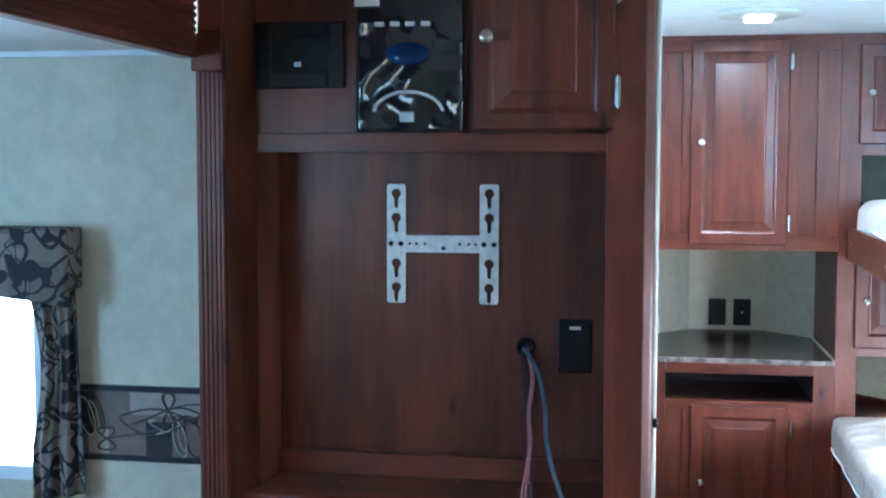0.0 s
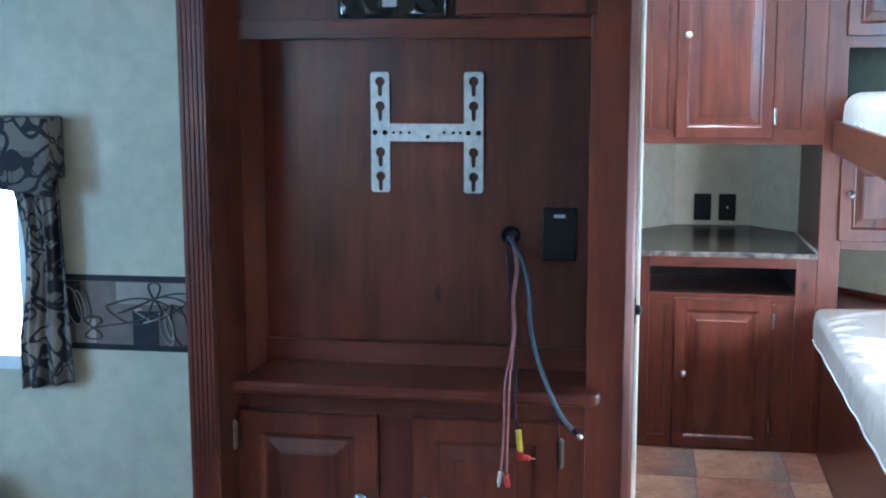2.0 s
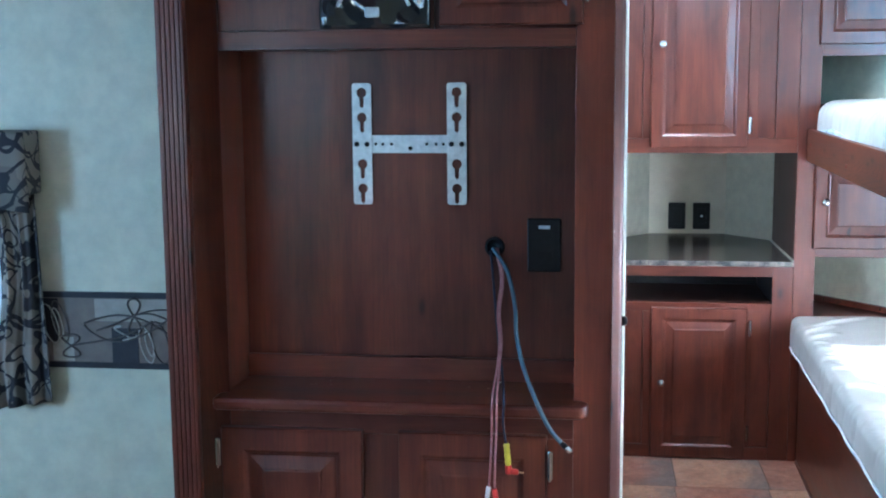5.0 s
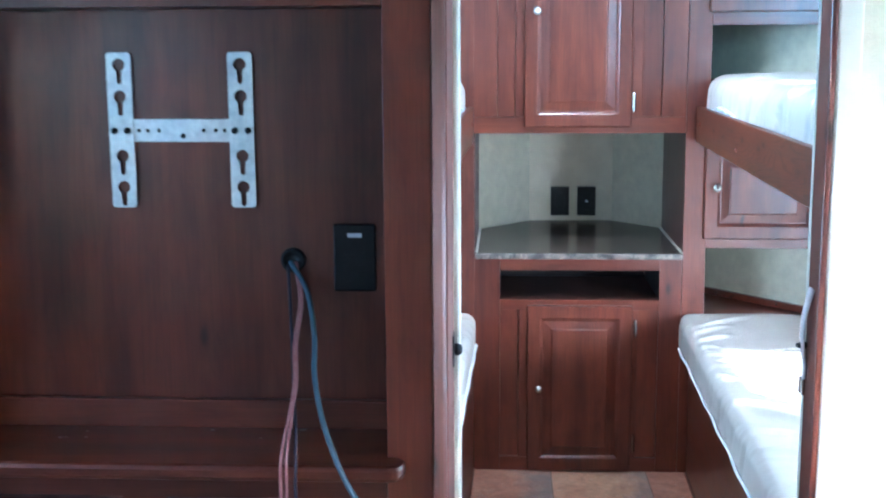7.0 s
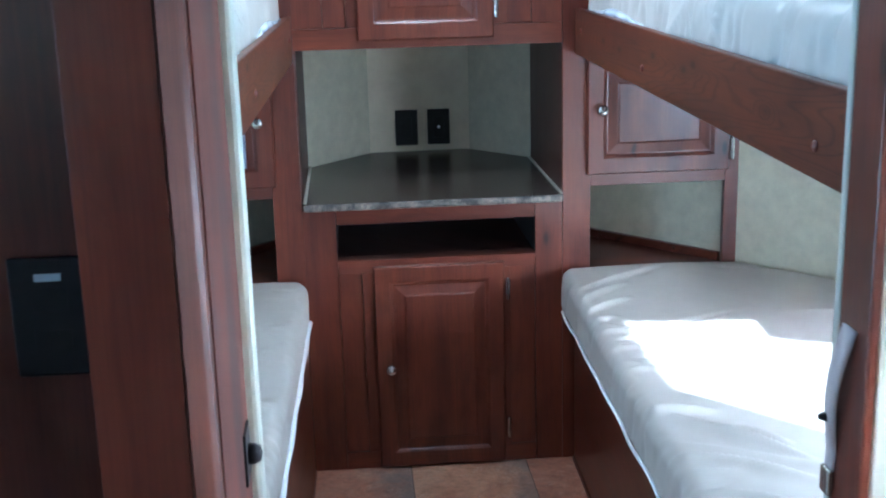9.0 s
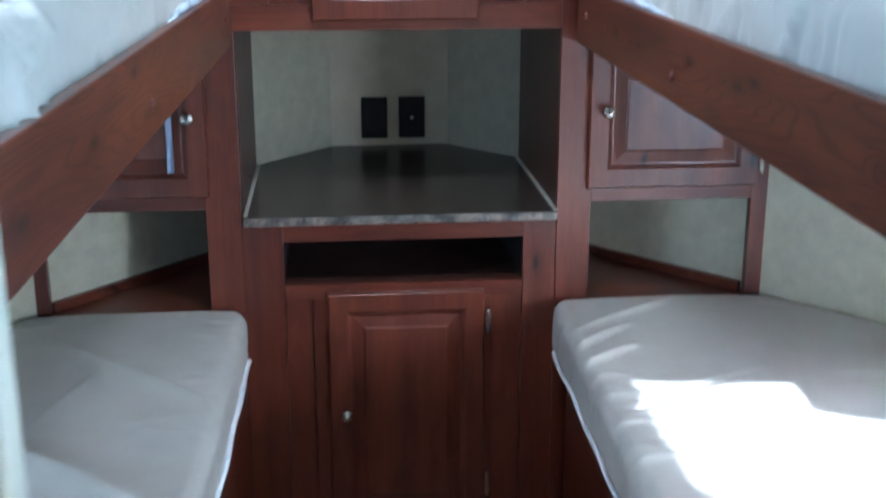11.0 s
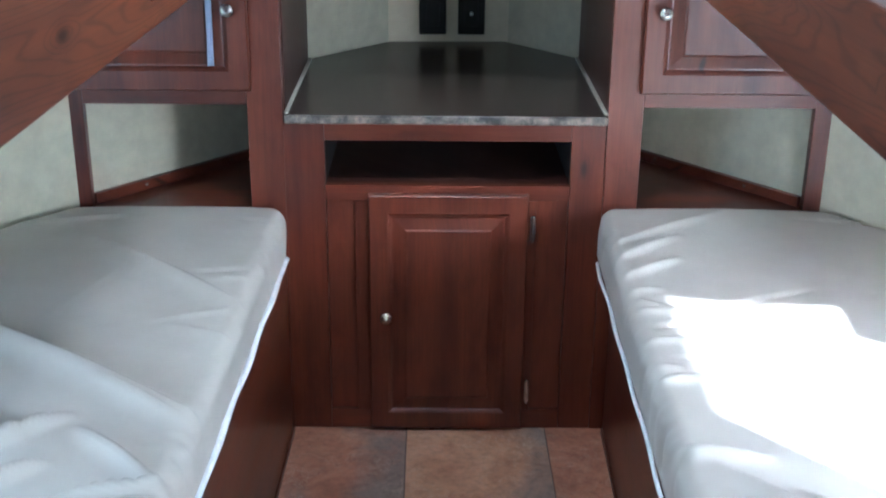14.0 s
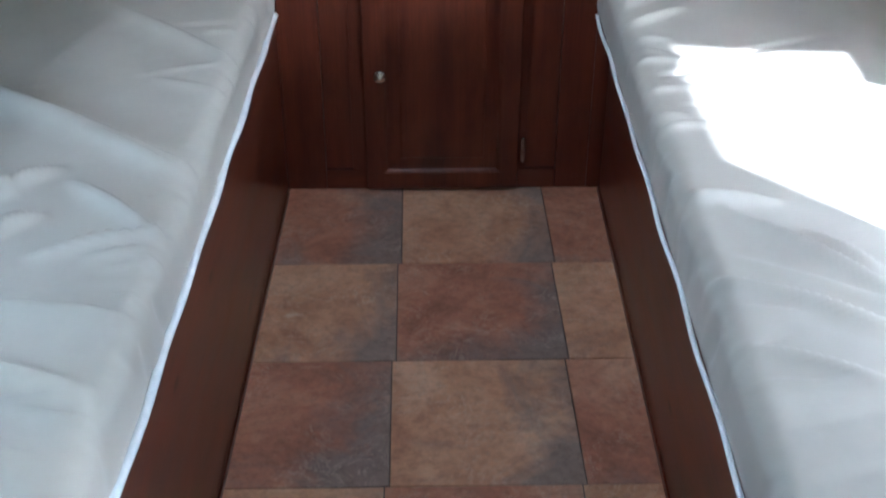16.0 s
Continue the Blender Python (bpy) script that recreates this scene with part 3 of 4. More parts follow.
sweep(-1.075, -0.885, 1.000, 0.972, 0.030, SCROLL)
sweep(-1.075, -0.885, 0.996, 1.018, -0.042, SCROLL, 0.8)
sweep(-1.110, -0.93, 0.950, 1.006, -0.012, SCROLL, 1.5)
sweep(-1.050, -0.885, 0.985, 1.028, 0.012, SCROLL, 1.6)
sweep(-0.985, -0.885, 1.012, 1.002, 0.014, SCROLL)
lemniscate(-1.105, 0.952, 0.018, 0.024, SCROLL)
lemniscate(-0.968, 1.015, 0.013, 0.036, SCROLL)
petal(-1.126, 1.003, 0.014, 0.042, -0.010, SCROLL)
petal(-1.132, 1.000, 0.009, 0.030, -0.007, SCROLL_LIGHT)
petal(-1.148, 0.998, 0.016, 0.040, -0.010, SCROLL_LIGHT)
petal(-0.944, 0.957, 0.013, 0.037, -0.008, SCROLL_LIGHT)
petal(-0.938, 0.960, 0.007, 0.026, -0.005, SCROLL_LIGHT)
petal(-0.916, 0.962, 0.017, 0.043, -0.008, SCROLL)
strand(-1.012, -0.972, 0.990, 0.966, 0.010, 1.2, 0.0, SCROLL_LIGHT)


def hanging_cloth(name, x_left, x_right, y, z0, z1, folds, depth, mat, parent, nx=48, nz=30):
    """A folded sheet of cloth with thickness; its side edges are functions of the height."""
    bm = bmesh.new()
    front, back = [], []
    for layer, dy in ((front, 0.0), (back, 0.004)):
        for j in range(nz + 1):
            v = j / nz
            row = []
            for i in range(nx + 1):
                u = i / nx
                a, b = x_left(v), x_right(v)
                wave = depth * (0.6 + 0.4 * v) * math.sin(folds * T2 * u + 0.7 * math.sin(3 * v)) + 0.3 * depth * math.sin(2.3 * folds * T2 * u + 4 * v)
                low = z0(u) if callable(z0) else z0
                row.append(bm.verts.new((a + (b - a) * u, y + wave + dy, z1 + (low - z1) * v)))
            layer.append(row)
    for layer in (front, back):
        for j in range(nz):
            for i in range(nx):
                bm.faces.new((layer[j][i], layer[j][i + 1], layer[j + 1][i + 1], layer[j + 1][i]))
    for j in range(nz):
        for i in (0, nx):
            bm.faces.new((front[j][i], front[j + 1][i], back[j + 1][i], back[j][i]))
    for i in range(nx):
        for j in (0, nz):
            bm.faces.new((front[j][i], front[j][i + 1], back[j][i + 1], back[j][i]))
    return finish(bm, name, mat, parent, smooth=True)


drapes = thing("curtain", (-1.6, END - 0.05, 0.84), "black and tan scroll-patterned curtain and padded valance on the end window", "curtain")
hanging_cloth("drape", lambda v: -1.268 + 0.026 * math.sin(math.pi * min(1, v * 1.3)) + 0.014 * v, lambda v: -1.152 + 0.013 * v, END - 0.035, lambda u: 0.822 + 0.018 * u, 1.30, 2.5, 0.011, CURTAIN, drapes)
hanging_cloth("drape", lambda v: -2.2, lambda v: -2.08 - 0.02 * math.sin(math.pi * v), END - 0.035, 0.84, 1.30, 2.5, 0.011, CURTAIN, drapes)
bm = bmesh.new()
add_box(bm, -2.25, -1.15, END - 0.075, END - 0.001, 1.265, 1.392, 0.006)
finish(bm, "valance", CURTAIN, drapes)
hanging_cloth("valance_skirt", lambda v: -2.245, lambda v: -1.148 + 0.004 * v, END - 0.078, lambda u: 1.262 - 0.03 * abs(2 * u - 1) ** 3, 1.39, 5, 0.003, CURTAIN, drapes)

SOFA = mottled("olive_grey_fabric", (0.075, 0.075, 0.062), (0.11, 0.108, 0.09), scale=18.0, rough=0.85, fine=380.0, strength=0.3)
sofa = thing("sofa", (-1.85, 0.95, 0), "olive-grey upholstered sofa standing in the slide-out", "sofa")
box("base", -2.4, -1.42, 0.05, 1.74, 0.05, 0.30, SOFA, sofa, bevel=0.02)
box("seat_cushion", -2.2, -1.40, 0.06, 0.89, 0.301, 0.45, SOFA, sofa, bevel=0.04)
box("seat_cushion", -2.2, -1.40, 0.90, 1.735, 0.301, 0.45, SOFA, sofa, bevel=0.04)
box("backrest", -2.42, -2.21, 0.05, 1.74, 0.301, 0.84, SOFA, sofa, bevel=0.05)
box("armrest", -2.40, -1.315, 1.75, 1.945, 0.0, 0.645, SOFA, sofa, bevel=0.05)

# ---- living room: entertainment cabinet ----
F = 2.02
tv = thing("entertainment_cabinet", (-0.43, 2.1, 0), "dark cherry entertainment cabinet with an empty television recess", "cabinet")
boxes("stile", [(-0.867, -0.795, F, F + 0.02, 0, TOP), (-0.0845, -0.012, F, F + 0.02, 0, TOP)], WOOD_Z, tv)
box("rail", -0.7945, -0.085, F, F + 0.02, 1.545, 1.582, WOOD_X, tv)
box("rail", -0.7945, -0.085, F, F + 0.02, 0.765, 0.818, WOOD_X, tv)
box("rail", -0.7945, -0.085, F, F + 0.02, 0.0, 0.13, WOOD_X, tv)
box("center_stile", -0.514, -0.439, F, F + 0.02, 0.1305, 0.7645, WOOD_Z, tv)
box("edge_stile", -0.150, -0.085, F, F + 0.02, 0.1305, 0.7645, WOOD_Z, tv)
box("side", -0.867, -0.80, F + 0.0205, 2.21, 0, TOP, WOOD_Z, tv)
box("side", -0.0795, -0.006, F + 0.0205, 2.21, 0, TOP, WOOD_Z, tv)
tv_back = box("back_panel", -0.7995, -0.08, 2.184, 2.2, 0.0, 1.60, WOOD_Z, tv)
box("back_strip", -0.799, -0.0802, 2.168, 2.1835, 0.832, 0.892, WOOD_X, tv, bevel=0.003)
box("recess_top", -0.7995, -0.08, F + 0.0205, 2.1835, 1.547, 1.56, WOOD_X, tv)
prism("shelf", [(-0.818, 1.972), (-0.080, 1.972), (-0.066, 1.976), (-0.058, 1.986), (-0.055, 2.0), (-0.055, F - 0.0005), (-0.0847, F - 0.0005), (-0.0847, 2.1675), (-0.7945, 2.1675), (-0.7945, F - 0.0005), (-0.818, F - 0.0005)],
      0.8185, 0.8455, WOOD_X, tv, bevel=0.008)
box("upper_panel", -0.7945, -0.36, F + 0.006, F + 0.02, 1.5825, TOP, WOOD_Z, tv)
box("upper_panel", -0.3595, -0.085, F + 0.012, F + 0.03, 1.5825, TOP, WOOD_Z, tv)
cabinet_door(-0.347, -0.071, 1.588, 1.965, F - 0.019, tv, knob=(-0.317, 1.768), hinges=[(-0.064, 1.66), (-0.064, 1.86)], rail=0.042)
cabinet_door(-0.812, -0.514, 0.09, 0.775, F - 0.019, tv, knob=(-0.545, 0.60), hinges=[(-0.818, 0.722), (-0.818, 0.18)], rail=0.056)
cabinet_door(-0.439, -0.137, 0.09, 0.775, F - 0.019, tv, knob=(-0.41, 0.60), hinges=[(-0.130, 0.715), (-0.130, 0.18)], rail=0.056)

frame_box = thing("player_frame", (-0.70, F, 1.67), "empty black plastic mounting frame set in the cabinet", "frame")
boxes("bezel", [(-0.797, -0.764, F - 0.006, F + 0.0055, 1.674, 1.806), (-0.642, -0.609, F - 0.006, F + 0.0055, 1.674, 1.806),
                (-0.7638, -0.6422, F - 0.006, F + 0.0055, 1.776, 1.806), (-0.7638, -0.6422, F - 0.006, F + 0.0055, 1.674, 1.706)], BLACK, frame_box, bevel=0.003)
box("hollow", -0.7636, -0.6424, F + 0.002, F + 0.0055, 1.7062, 1.7758, HOLE, frame_box, bevel=0)
box("clip", -0.715, -0.70, F - 0.002, F + 0.0018, 1.717, 1.727, STEEL, frame_box)

stereo = thing("stereo", (-0.475, F, 1.585), "black stereo panel with a blue display wrapped in clear plastic", "stereo")
bm = bmesh.new()
nx, nz = 22, 30
grid = [[bm.verts.new((-0.583 + 0.216 * i / nx, F - 0.012 - 0.008 * noise.noise(Vector((i * 0.2, j * 0.17, 3.0))) - 0.010 * math.sin(math.pi * i / nx) * math.sin(math.pi * j / nz), 1.584 + 0.275 * j / nz)) for i in range(nx + 1)] for j in range(nz + 1)]
for j in range(nz):
    for i in range(nx):
        bm.faces.new((grid[j][i], grid[j][i + 1], grid[j + 1][i + 1], grid[j + 1][i]))
for i in range(nx):
    for j in (0, nz):
        a, b = grid[j][i], grid[j][i + 1]
        bm.faces.new((a, b, bm.verts.new((b.co.x, F + 0.0055, b.co.z)), bm.verts.new((a.co.x, F + 0.0055, a.co.z))))
for j in range(nz):
    for i in (0, nx):
        a, b = grid[j][i], grid[j + 1][i]
        bm.faces.new((a, b, bm.verts.new((b.co.x, F + 0.0055, b.co.z)), bm.verts.new((a.co.x, F + 0.0055, a.co.z))))
bmesh.ops.remove_doubles(bm, verts=bm.verts[:], dist=0.0002)
finish(bm, "wrapped_face", FILM, stereo, smooth=True)
lathe("display", [(0.031, 0.0), (0.031, 0.002), (0.0, 0.003)], (0, 0, 0), (0, -1, 0), BLUE_SCREEN, stereo)
disp = bpy.data.objects["display"]
disp.matrix_parent_inverse = Matrix.Translation(-stereo.location) @ Matrix.Translation((-0.475, F - 0.0295, 1.738)) @ Matrix.Diagonal((1.45, 1, 0.72, 1))
for i in range(4):
    bx = -0.542 + i * 0.031
    box("button", bx, bx + 0.019, F - 0.0285, F - 0.02, 1.792, 1.801, SILVER_PRINT, stereo, bevel=0.002)
tube("dial_arc", [(-0.473 + 0.071 * math.cos(a), F - 0.033, 1.617 + 0.046 * math.sin(a)) for a in [math.pi * (0.06 + 0.88 * k / 14) for k in range(15)]], 0.0035, SILVER_PRINT, stereo, sides=8, steps=2)
box("dial_light", -0.49, -0.461, F - 0.036, F - 0.03, 1.604, 1.624, SILVER_PRINT, stereo, bevel=0.003)
box("tag", -0.583, -0.533, F - 0.026, F - 0.022, 1.832, 1.85, WHITE, stereo, bevel=0.001)

# ---- television bracket, outlet and cables in the recess ----
Y = 2.1838


def strip_with_slots(x0, x1, z0, z1, y, slots, parent):
    """A flat steel strip with rounded corners and keyhole slots cut through it."""
    cx, r = (x0 + x1) / 2, 0.006
    outline = []
    for px, pz, a0 in ((x1 - r, z1 - r, 0), (x0 + r, z1 - r, 90), (x0 + r, z0 + r, 180), (x1 - r, z0 + r, 270)):
        outline += [(px + r * math.cos(math.radians(a0 + 30 * k)), pz + r * math.sin(math.radians(a0 + 30 * k))) for k in range(4)]
    loops = [outline]
    for zc in slots:
        arc = [math.radians(-62 + 304 * k / 17) for k in range(18)]
        loops.append([(cx + 0.0105 * math.cos(a), zc + 0.008 + 0.0105 * math.sin(a)) for a in arc] + [(cx - 0.0042, zc - 0.021), (cx, zc - 0.0245), (cx + 0.0042, zc - 0.021)])
    bm = bmesh.new()
    edges = []
    for loop in loops:
        vs = [bm.verts.new((px, y, pz)) for px, pz in loop]
        edges += [bm.edges.new((vs[k], vs[(k + 1) % len(vs)])) for k in range(len(vs))]
    faces = [g for g in bmesh.ops.triangle_fill(bm, use_beauty=True, use_dissolve=False, edges=edges)["geom"] if isinstance(g, bmesh.types.BMFace)]
    grown = bmesh.ops.extrude_face_region(bm, geom=faces)["geom"]
    bmesh.ops.translate(bm, vec=(0, 0.003, 0), verts=[g for g in grown if isinstance(g, bmesh.types.BMVert)])
    return finish(bm, "strip", STEEL, parent)


bracket = thing("television_bracket", (-0.435, Y, 1.35), "bare galvanised steel H-shaped television wall bracket", "bracket")
SLOTS = (1.248, 1.300, 1.398, 1.450)
for x in (-0.5365, -0.335):
    strip_with_slots(x - 0.0205, x + 0.0205, 1.222, 1.478, Y - 0.008, SLOTS, bracket)
box("crossbar", -0.555, -0.3165, Y - 0.004, Y - 0.0005, 1.331, 1.369, STEEL, bracket, bevel=0.0008)
for x in (-0.548, -0.526, -0.346, -0.324):
    lathe("bolt", [(0.0055, 0), (0.0055, 0.003), (0.0, 0.0035)], (x, Y - 0.008, 1.35), (0, -1, 0), BLACK, bracket, sides=10)
for x in (-0.508, -0.493, -0.474, -0.399, -0.379, -0.364):
    lathe("bolt_hole", [(0.0032, 0), (0.0032, 0.0004), (0.0, 0.0005)], (x, Y - 0.004, 1.35), (0, -1, 0), HOLE, bracket, sides=10)
lathe("screw", [(0.0045, 0), (0.0045, 0.0015), (0.0, 0.002)], (-0.434, Y - 0.004, 1.341), (0, -1, 0), BLACK, bracket, sides=10)

outlet = thing("wall_outlet", (-0.151, Y, 1.137), "black plastic power outlet with a small pale label", "outlet")
box("plate", -0.187, -0.116, Y - 0.006, Y - 0.0002, 1.08, 1.194, BLACK, outlet, bevel=0.003)
boxes("socket", [(-0.168, -0.135, Y - 0.0063, Y - 0.006, 1.143, 1.166), (-0.168, -0.135, Y - 0.0063, Y - 0.006, 1.098, 1.125)], BLACK, outlet, bevel=0.0002)
box("label_strip", -0.163, -0.139, Y - 0.0072, Y - 0.006, 1.172, 1.179, SILVER_PRINT, outlet, bevel=0)

grommet = thing("cable_grommet", (-0.256, Y, 1.13), "round black cable grommet in the cabinet back", "grommet")
lathe("ring", [(0.021, 0.0), (0.021, 0.003), (0.018, 0.004), (0.015, 0.003), (0.015, 0.0005), (0.0, 0.0005)], (-0.256, Y, 1.132), (0, -1, 0), BLACK, grommet)

coax = thing("coaxial_cable", (-0.15, 2.0, 0.85), "grey-blue coaxial cable with a metal screw plug hanging loose", "cable")
tube("cord", [(-0.26, 2.179, 1.13), (-0.226, 2.14, 1.086), (-0.206, 2.08, 1.025), (-0.2, 2.035, 0.976), (-0.184, 1.995, 0.921), (-0.158, 1.962, 0.862), (-0.13, 1.952, 0.808), (-0.105, 1.948, 0.779)], 0.0043, BLUE, coax)
lathe("collar", [(0.0055, 0), (0.0055, 0.014), (0.0045, 0.016)], (-0.107, 1.948, 0.781), (0.72, -0.1, -0.66), BLACK, coax, sides=12)
lathe("plug", [(0.006, 0), (0.0068, 0.002), (0.0068, 0.011), (0.005, 0.013), (0.0, 0.014)], (-0.0975, 1.9467, 0.772), (0.72, -0.1, -0.66), CHROME, coax, sides=6)

wires = thing("speaker_wire", (-0.245, 2.0, 0.7), "pinkish twin speaker wire with white and red plugs", "cable")
for dx in (-0.0022, 0.0022):
    tube("cord", [(-0.252 + dx, 2.179, 1.13), (-0.237 + dx, 2.14, 1.073), (-0.241 + dx, 2.1, 1.008), (-0.233 + dx, 2.05, 0.96), (-0.233 + dx, 2.005, 0.923), (-0.238 + dx * 2, 1.962, 0.864), (-0.239 + dx * 2, 1.957, 0.796), (-0.241 + dx * 2, 1.956, 0.738), (-0.2435 + dx * 2.6, 1.956, 0.682)], 0.0022, PINK, wires, sides=8)
lathe("plug", [(0.0045, 0), (0.005, 0.003), (0.005, 0.022), (0.003, 0.025), (0.002, 0.032)], (-0.2495, 1.955, 0.684), (-0.12, 0, -1), WHITE, wires, sides=12)
lathe("plug", [(0.0045, 0), (0.0055, 0.003), (0.0055, 0.024), (0.003, 0.027)], (-0.238, 1.955, 0.679), (0.15, 0, -1), RED, wires, sides=12)

av = thing("video_cable", (-0.22, 2.0, 0.75), "dark video cable with yellow and red plugs", "cable")
tube("cord", [(-0.264, 2.179, 1.125), (-0.255, 2.14, 1.061), (-0.244, 2.09, 0.986), (-0.234, 2.04, 0.938), (-0.224, 1.99, 0.892), (-0.22, 1.962, 0.853), (-0.221, 1.958, 0.814), (-0.215, 1.956, 0.772)], 0.0026, NAVY, av, sides=8)
lathe("yellow_plug", [(0.0035, 0), (0.0062, 0.002), (0.0062, 0.018), (0.0052, 0.02), (0.0062, 0.022), (0.0062, 0.042), (0.004, 0.045)], (-0.2145, 1.955, 0.774), (0.09, 0, -1), YELLOW, av, sides=14)
lathe("red_plug", [(0.0062, 0), (0.0068, 0.003), (0.0068, 0.016), (0.005, 0.018)], (-0.2105, 1.955, 0.7295), (0.03, 0, -1), RED, av, sides=14)
lathe("red_plug", [(0.0058, 0), (0.0058, 0.016), (0.0045, 0.02)], (-0.210, 1.955, 0.7175), (1, 0, -0.1), RED, av, sides=14)
lathe("tip", [(0.0018, 0), (0.0018, 0.01), (0.0, 0.011)], (-0.1905, 1.955, 0.7155), (1, 0, -0.1), COPPER, av, sides=8)

rnd = random.Random(4)
bm = bmesh.new()
for k in range(9):
    cx, cy, w = rnd.uniform(-0.72, -0.2), rnd.uniform(2.09, 2.16), rnd.uniform(0.0015, 0.003)
    add_box(bm, cx - w, cx + w, cy - 0.6 * w, cy + 0.6 * w, 0.8457, 0.8457 + 0.8 * w, 0.0004)
tagged(finish(bm, "wood_chips", BEIGE), "pale wood chips left lying on the cabinet shelf", "wood chips", kind="stuff")

# ---- bunk room: centre cabinet ----
G = 4.28
mid = thing("nose_cabinet", (0.35, 4.4, 0), "cherry cabinet with a dark laminate counter in an open niche", "cabinet")
boxes("stile", [(-0.0115, 0.079, G, G + 0.02, 0, 0.766), (0.628, 0.7035, G, G + 0.02, 0, 0.766)], WOOD_Z, mid)
box("rail", 0.0795, 0.6275, G, G + 0.02, 0.724, 0.766, WOOD_X, mid)
box("rail", 0.0795, 0.6275, G, G + 0.02, 0.585, 0.62, WOOD_X, mid)
box("rail", 0.0795, 0.6275, G, G + 0.02, 0.0, 0.05, WOOD_X, mid)
boxes("mullion", [(0.144, 0.19, G, G + 0.02, 0.0505, 0.5845), (0.52, 0.556, G, G + 0.02, 0.0505, 0.5845)], WOOD_Z, mid)
boxes("inset_panel", [(0.0795, 0.1435, G + 0.010, G + 0.018, 0.0505, 0.5845), (0.5565, 0.6275, G + 0.010, G + 0.018, 0.0505, 0.5845)], WOOD_Z, mid)
# floor takes the darker cherry to put the slot's shade into its colour
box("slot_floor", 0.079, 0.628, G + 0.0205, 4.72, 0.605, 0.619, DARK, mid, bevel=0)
# slot lining coloured near-black in place of the shade inside
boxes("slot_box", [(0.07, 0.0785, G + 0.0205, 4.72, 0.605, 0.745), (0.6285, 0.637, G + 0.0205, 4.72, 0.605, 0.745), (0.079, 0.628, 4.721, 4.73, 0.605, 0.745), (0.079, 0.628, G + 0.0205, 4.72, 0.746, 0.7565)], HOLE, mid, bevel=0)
cabinet_door(0.175, 0.537, 0.008, 0.602, G - 0.019, mid, knob=(0.214, 0.309), hinges=[(0.547, 0.525), (0.547, 0.112)])
counter_line = [(-0.006, 4.262), (0.704, 4.262), (0.704, 4.2795), (0.704, 4.86), (0.520, 5.075), (0.196, 5.063), (-0.006, 4.825)]
prism("counter_top", [(-0.006, 4.2685), (0.704, 4.2685), *counter_line[3:]], 0.7665, 0.786, LAMINATE, mid)
box("counter_edge", -0.006, 0.704, 4.258, 4.268, 0.7665, 0.7858, LAMINATE_EDGE, mid, bevel=0.004)
boxes("caulk", [(-0.006, 0.002, 4.272, 4.82, 0.7862, 0.791), (0.696, 0.704, 4.272, 4.85, 0.7862, 0.791)], TRIM, mid, bevel=0.001)
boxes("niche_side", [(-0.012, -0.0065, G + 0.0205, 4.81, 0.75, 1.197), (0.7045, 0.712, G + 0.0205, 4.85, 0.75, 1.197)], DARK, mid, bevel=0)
prism("niche_top", [(-0.006, G + 0.0205), (0.704, G + 0.0205), (0.704, 4.86), (0.520, 5.07), (0.196, 5.06), (-0.006, 4.825)], 1.198, 1.212, WOOD_X, mid)
# upper half
box("rail", -0.0115, 0.7035, G, G + 0.02, 1.197, 1.252, WOOD_X, mid)
box("rail", -0.0115, 0.7035, G, G + 0.02, 1.945, TOP - 0.001, WOOD_X, mid)
boxes("stile", [(-0.0115, 0.068, G, G + 0.02, 1.2525, 1.9445), (0.622, 0.7035, G, G + 0.02, 1.2525, 1.9445)], WOOD_Z, mid)
boxes("mullion", [(0.13, 0.175, G, G + 0.02, 1.2525, 1.9445), (0.5, 0.556, G, G + 0.02, 1.2525, 1.9445)], WOOD_Z, mid)
boxes("inset_panel", [(0.0685, 0.1295, G + 0.010, G + 0.018, 1.2525, 1.9445), (0.5565, 0.6215, G + 0.010, G + 0.018, 1.2525, 1.9445)], WOOD_Z, mid)
cabinet_door(0.160, 0.518, 1.219, 1.986, G - 0.019, mid, knob=(0.2, 1.604), hinges=[(0.5255, 1.902), (0.5255, 1.302)])

for x, n in ((0.2805, 2), (0.3885, 2)):
    o = thing("wall_outlet", (x + 0.037, 5.07, 0.866), "black wall plate on the cream niche wall above the counter", "outlet", group="outlets in the niche")
    box("plate", x, x + 0.075, 5.066, 5.0748, 0.806, 0.925, BLACK, o, bevel=0.003)
    box("insert", x + 0.019, x + 0.056, 5.062, 5.0658, 0.83, 0.9, BLACK, o, bevel=0.002)
    if x > 0.3:
        lathe("jack", [(0.005, 0), (0.005, 0.004), (0.0, 0.005)], (x + 0.0375, 5.0618, 0.866), (0, -1, 0), STEEL, o, sides=10)


def NOSE_E(x):
    return 5.085 - 1.1935 * (x - 0.522)


def NOSE_W(x):
    return 5.071 + 1.1845 * (x - 0.194)


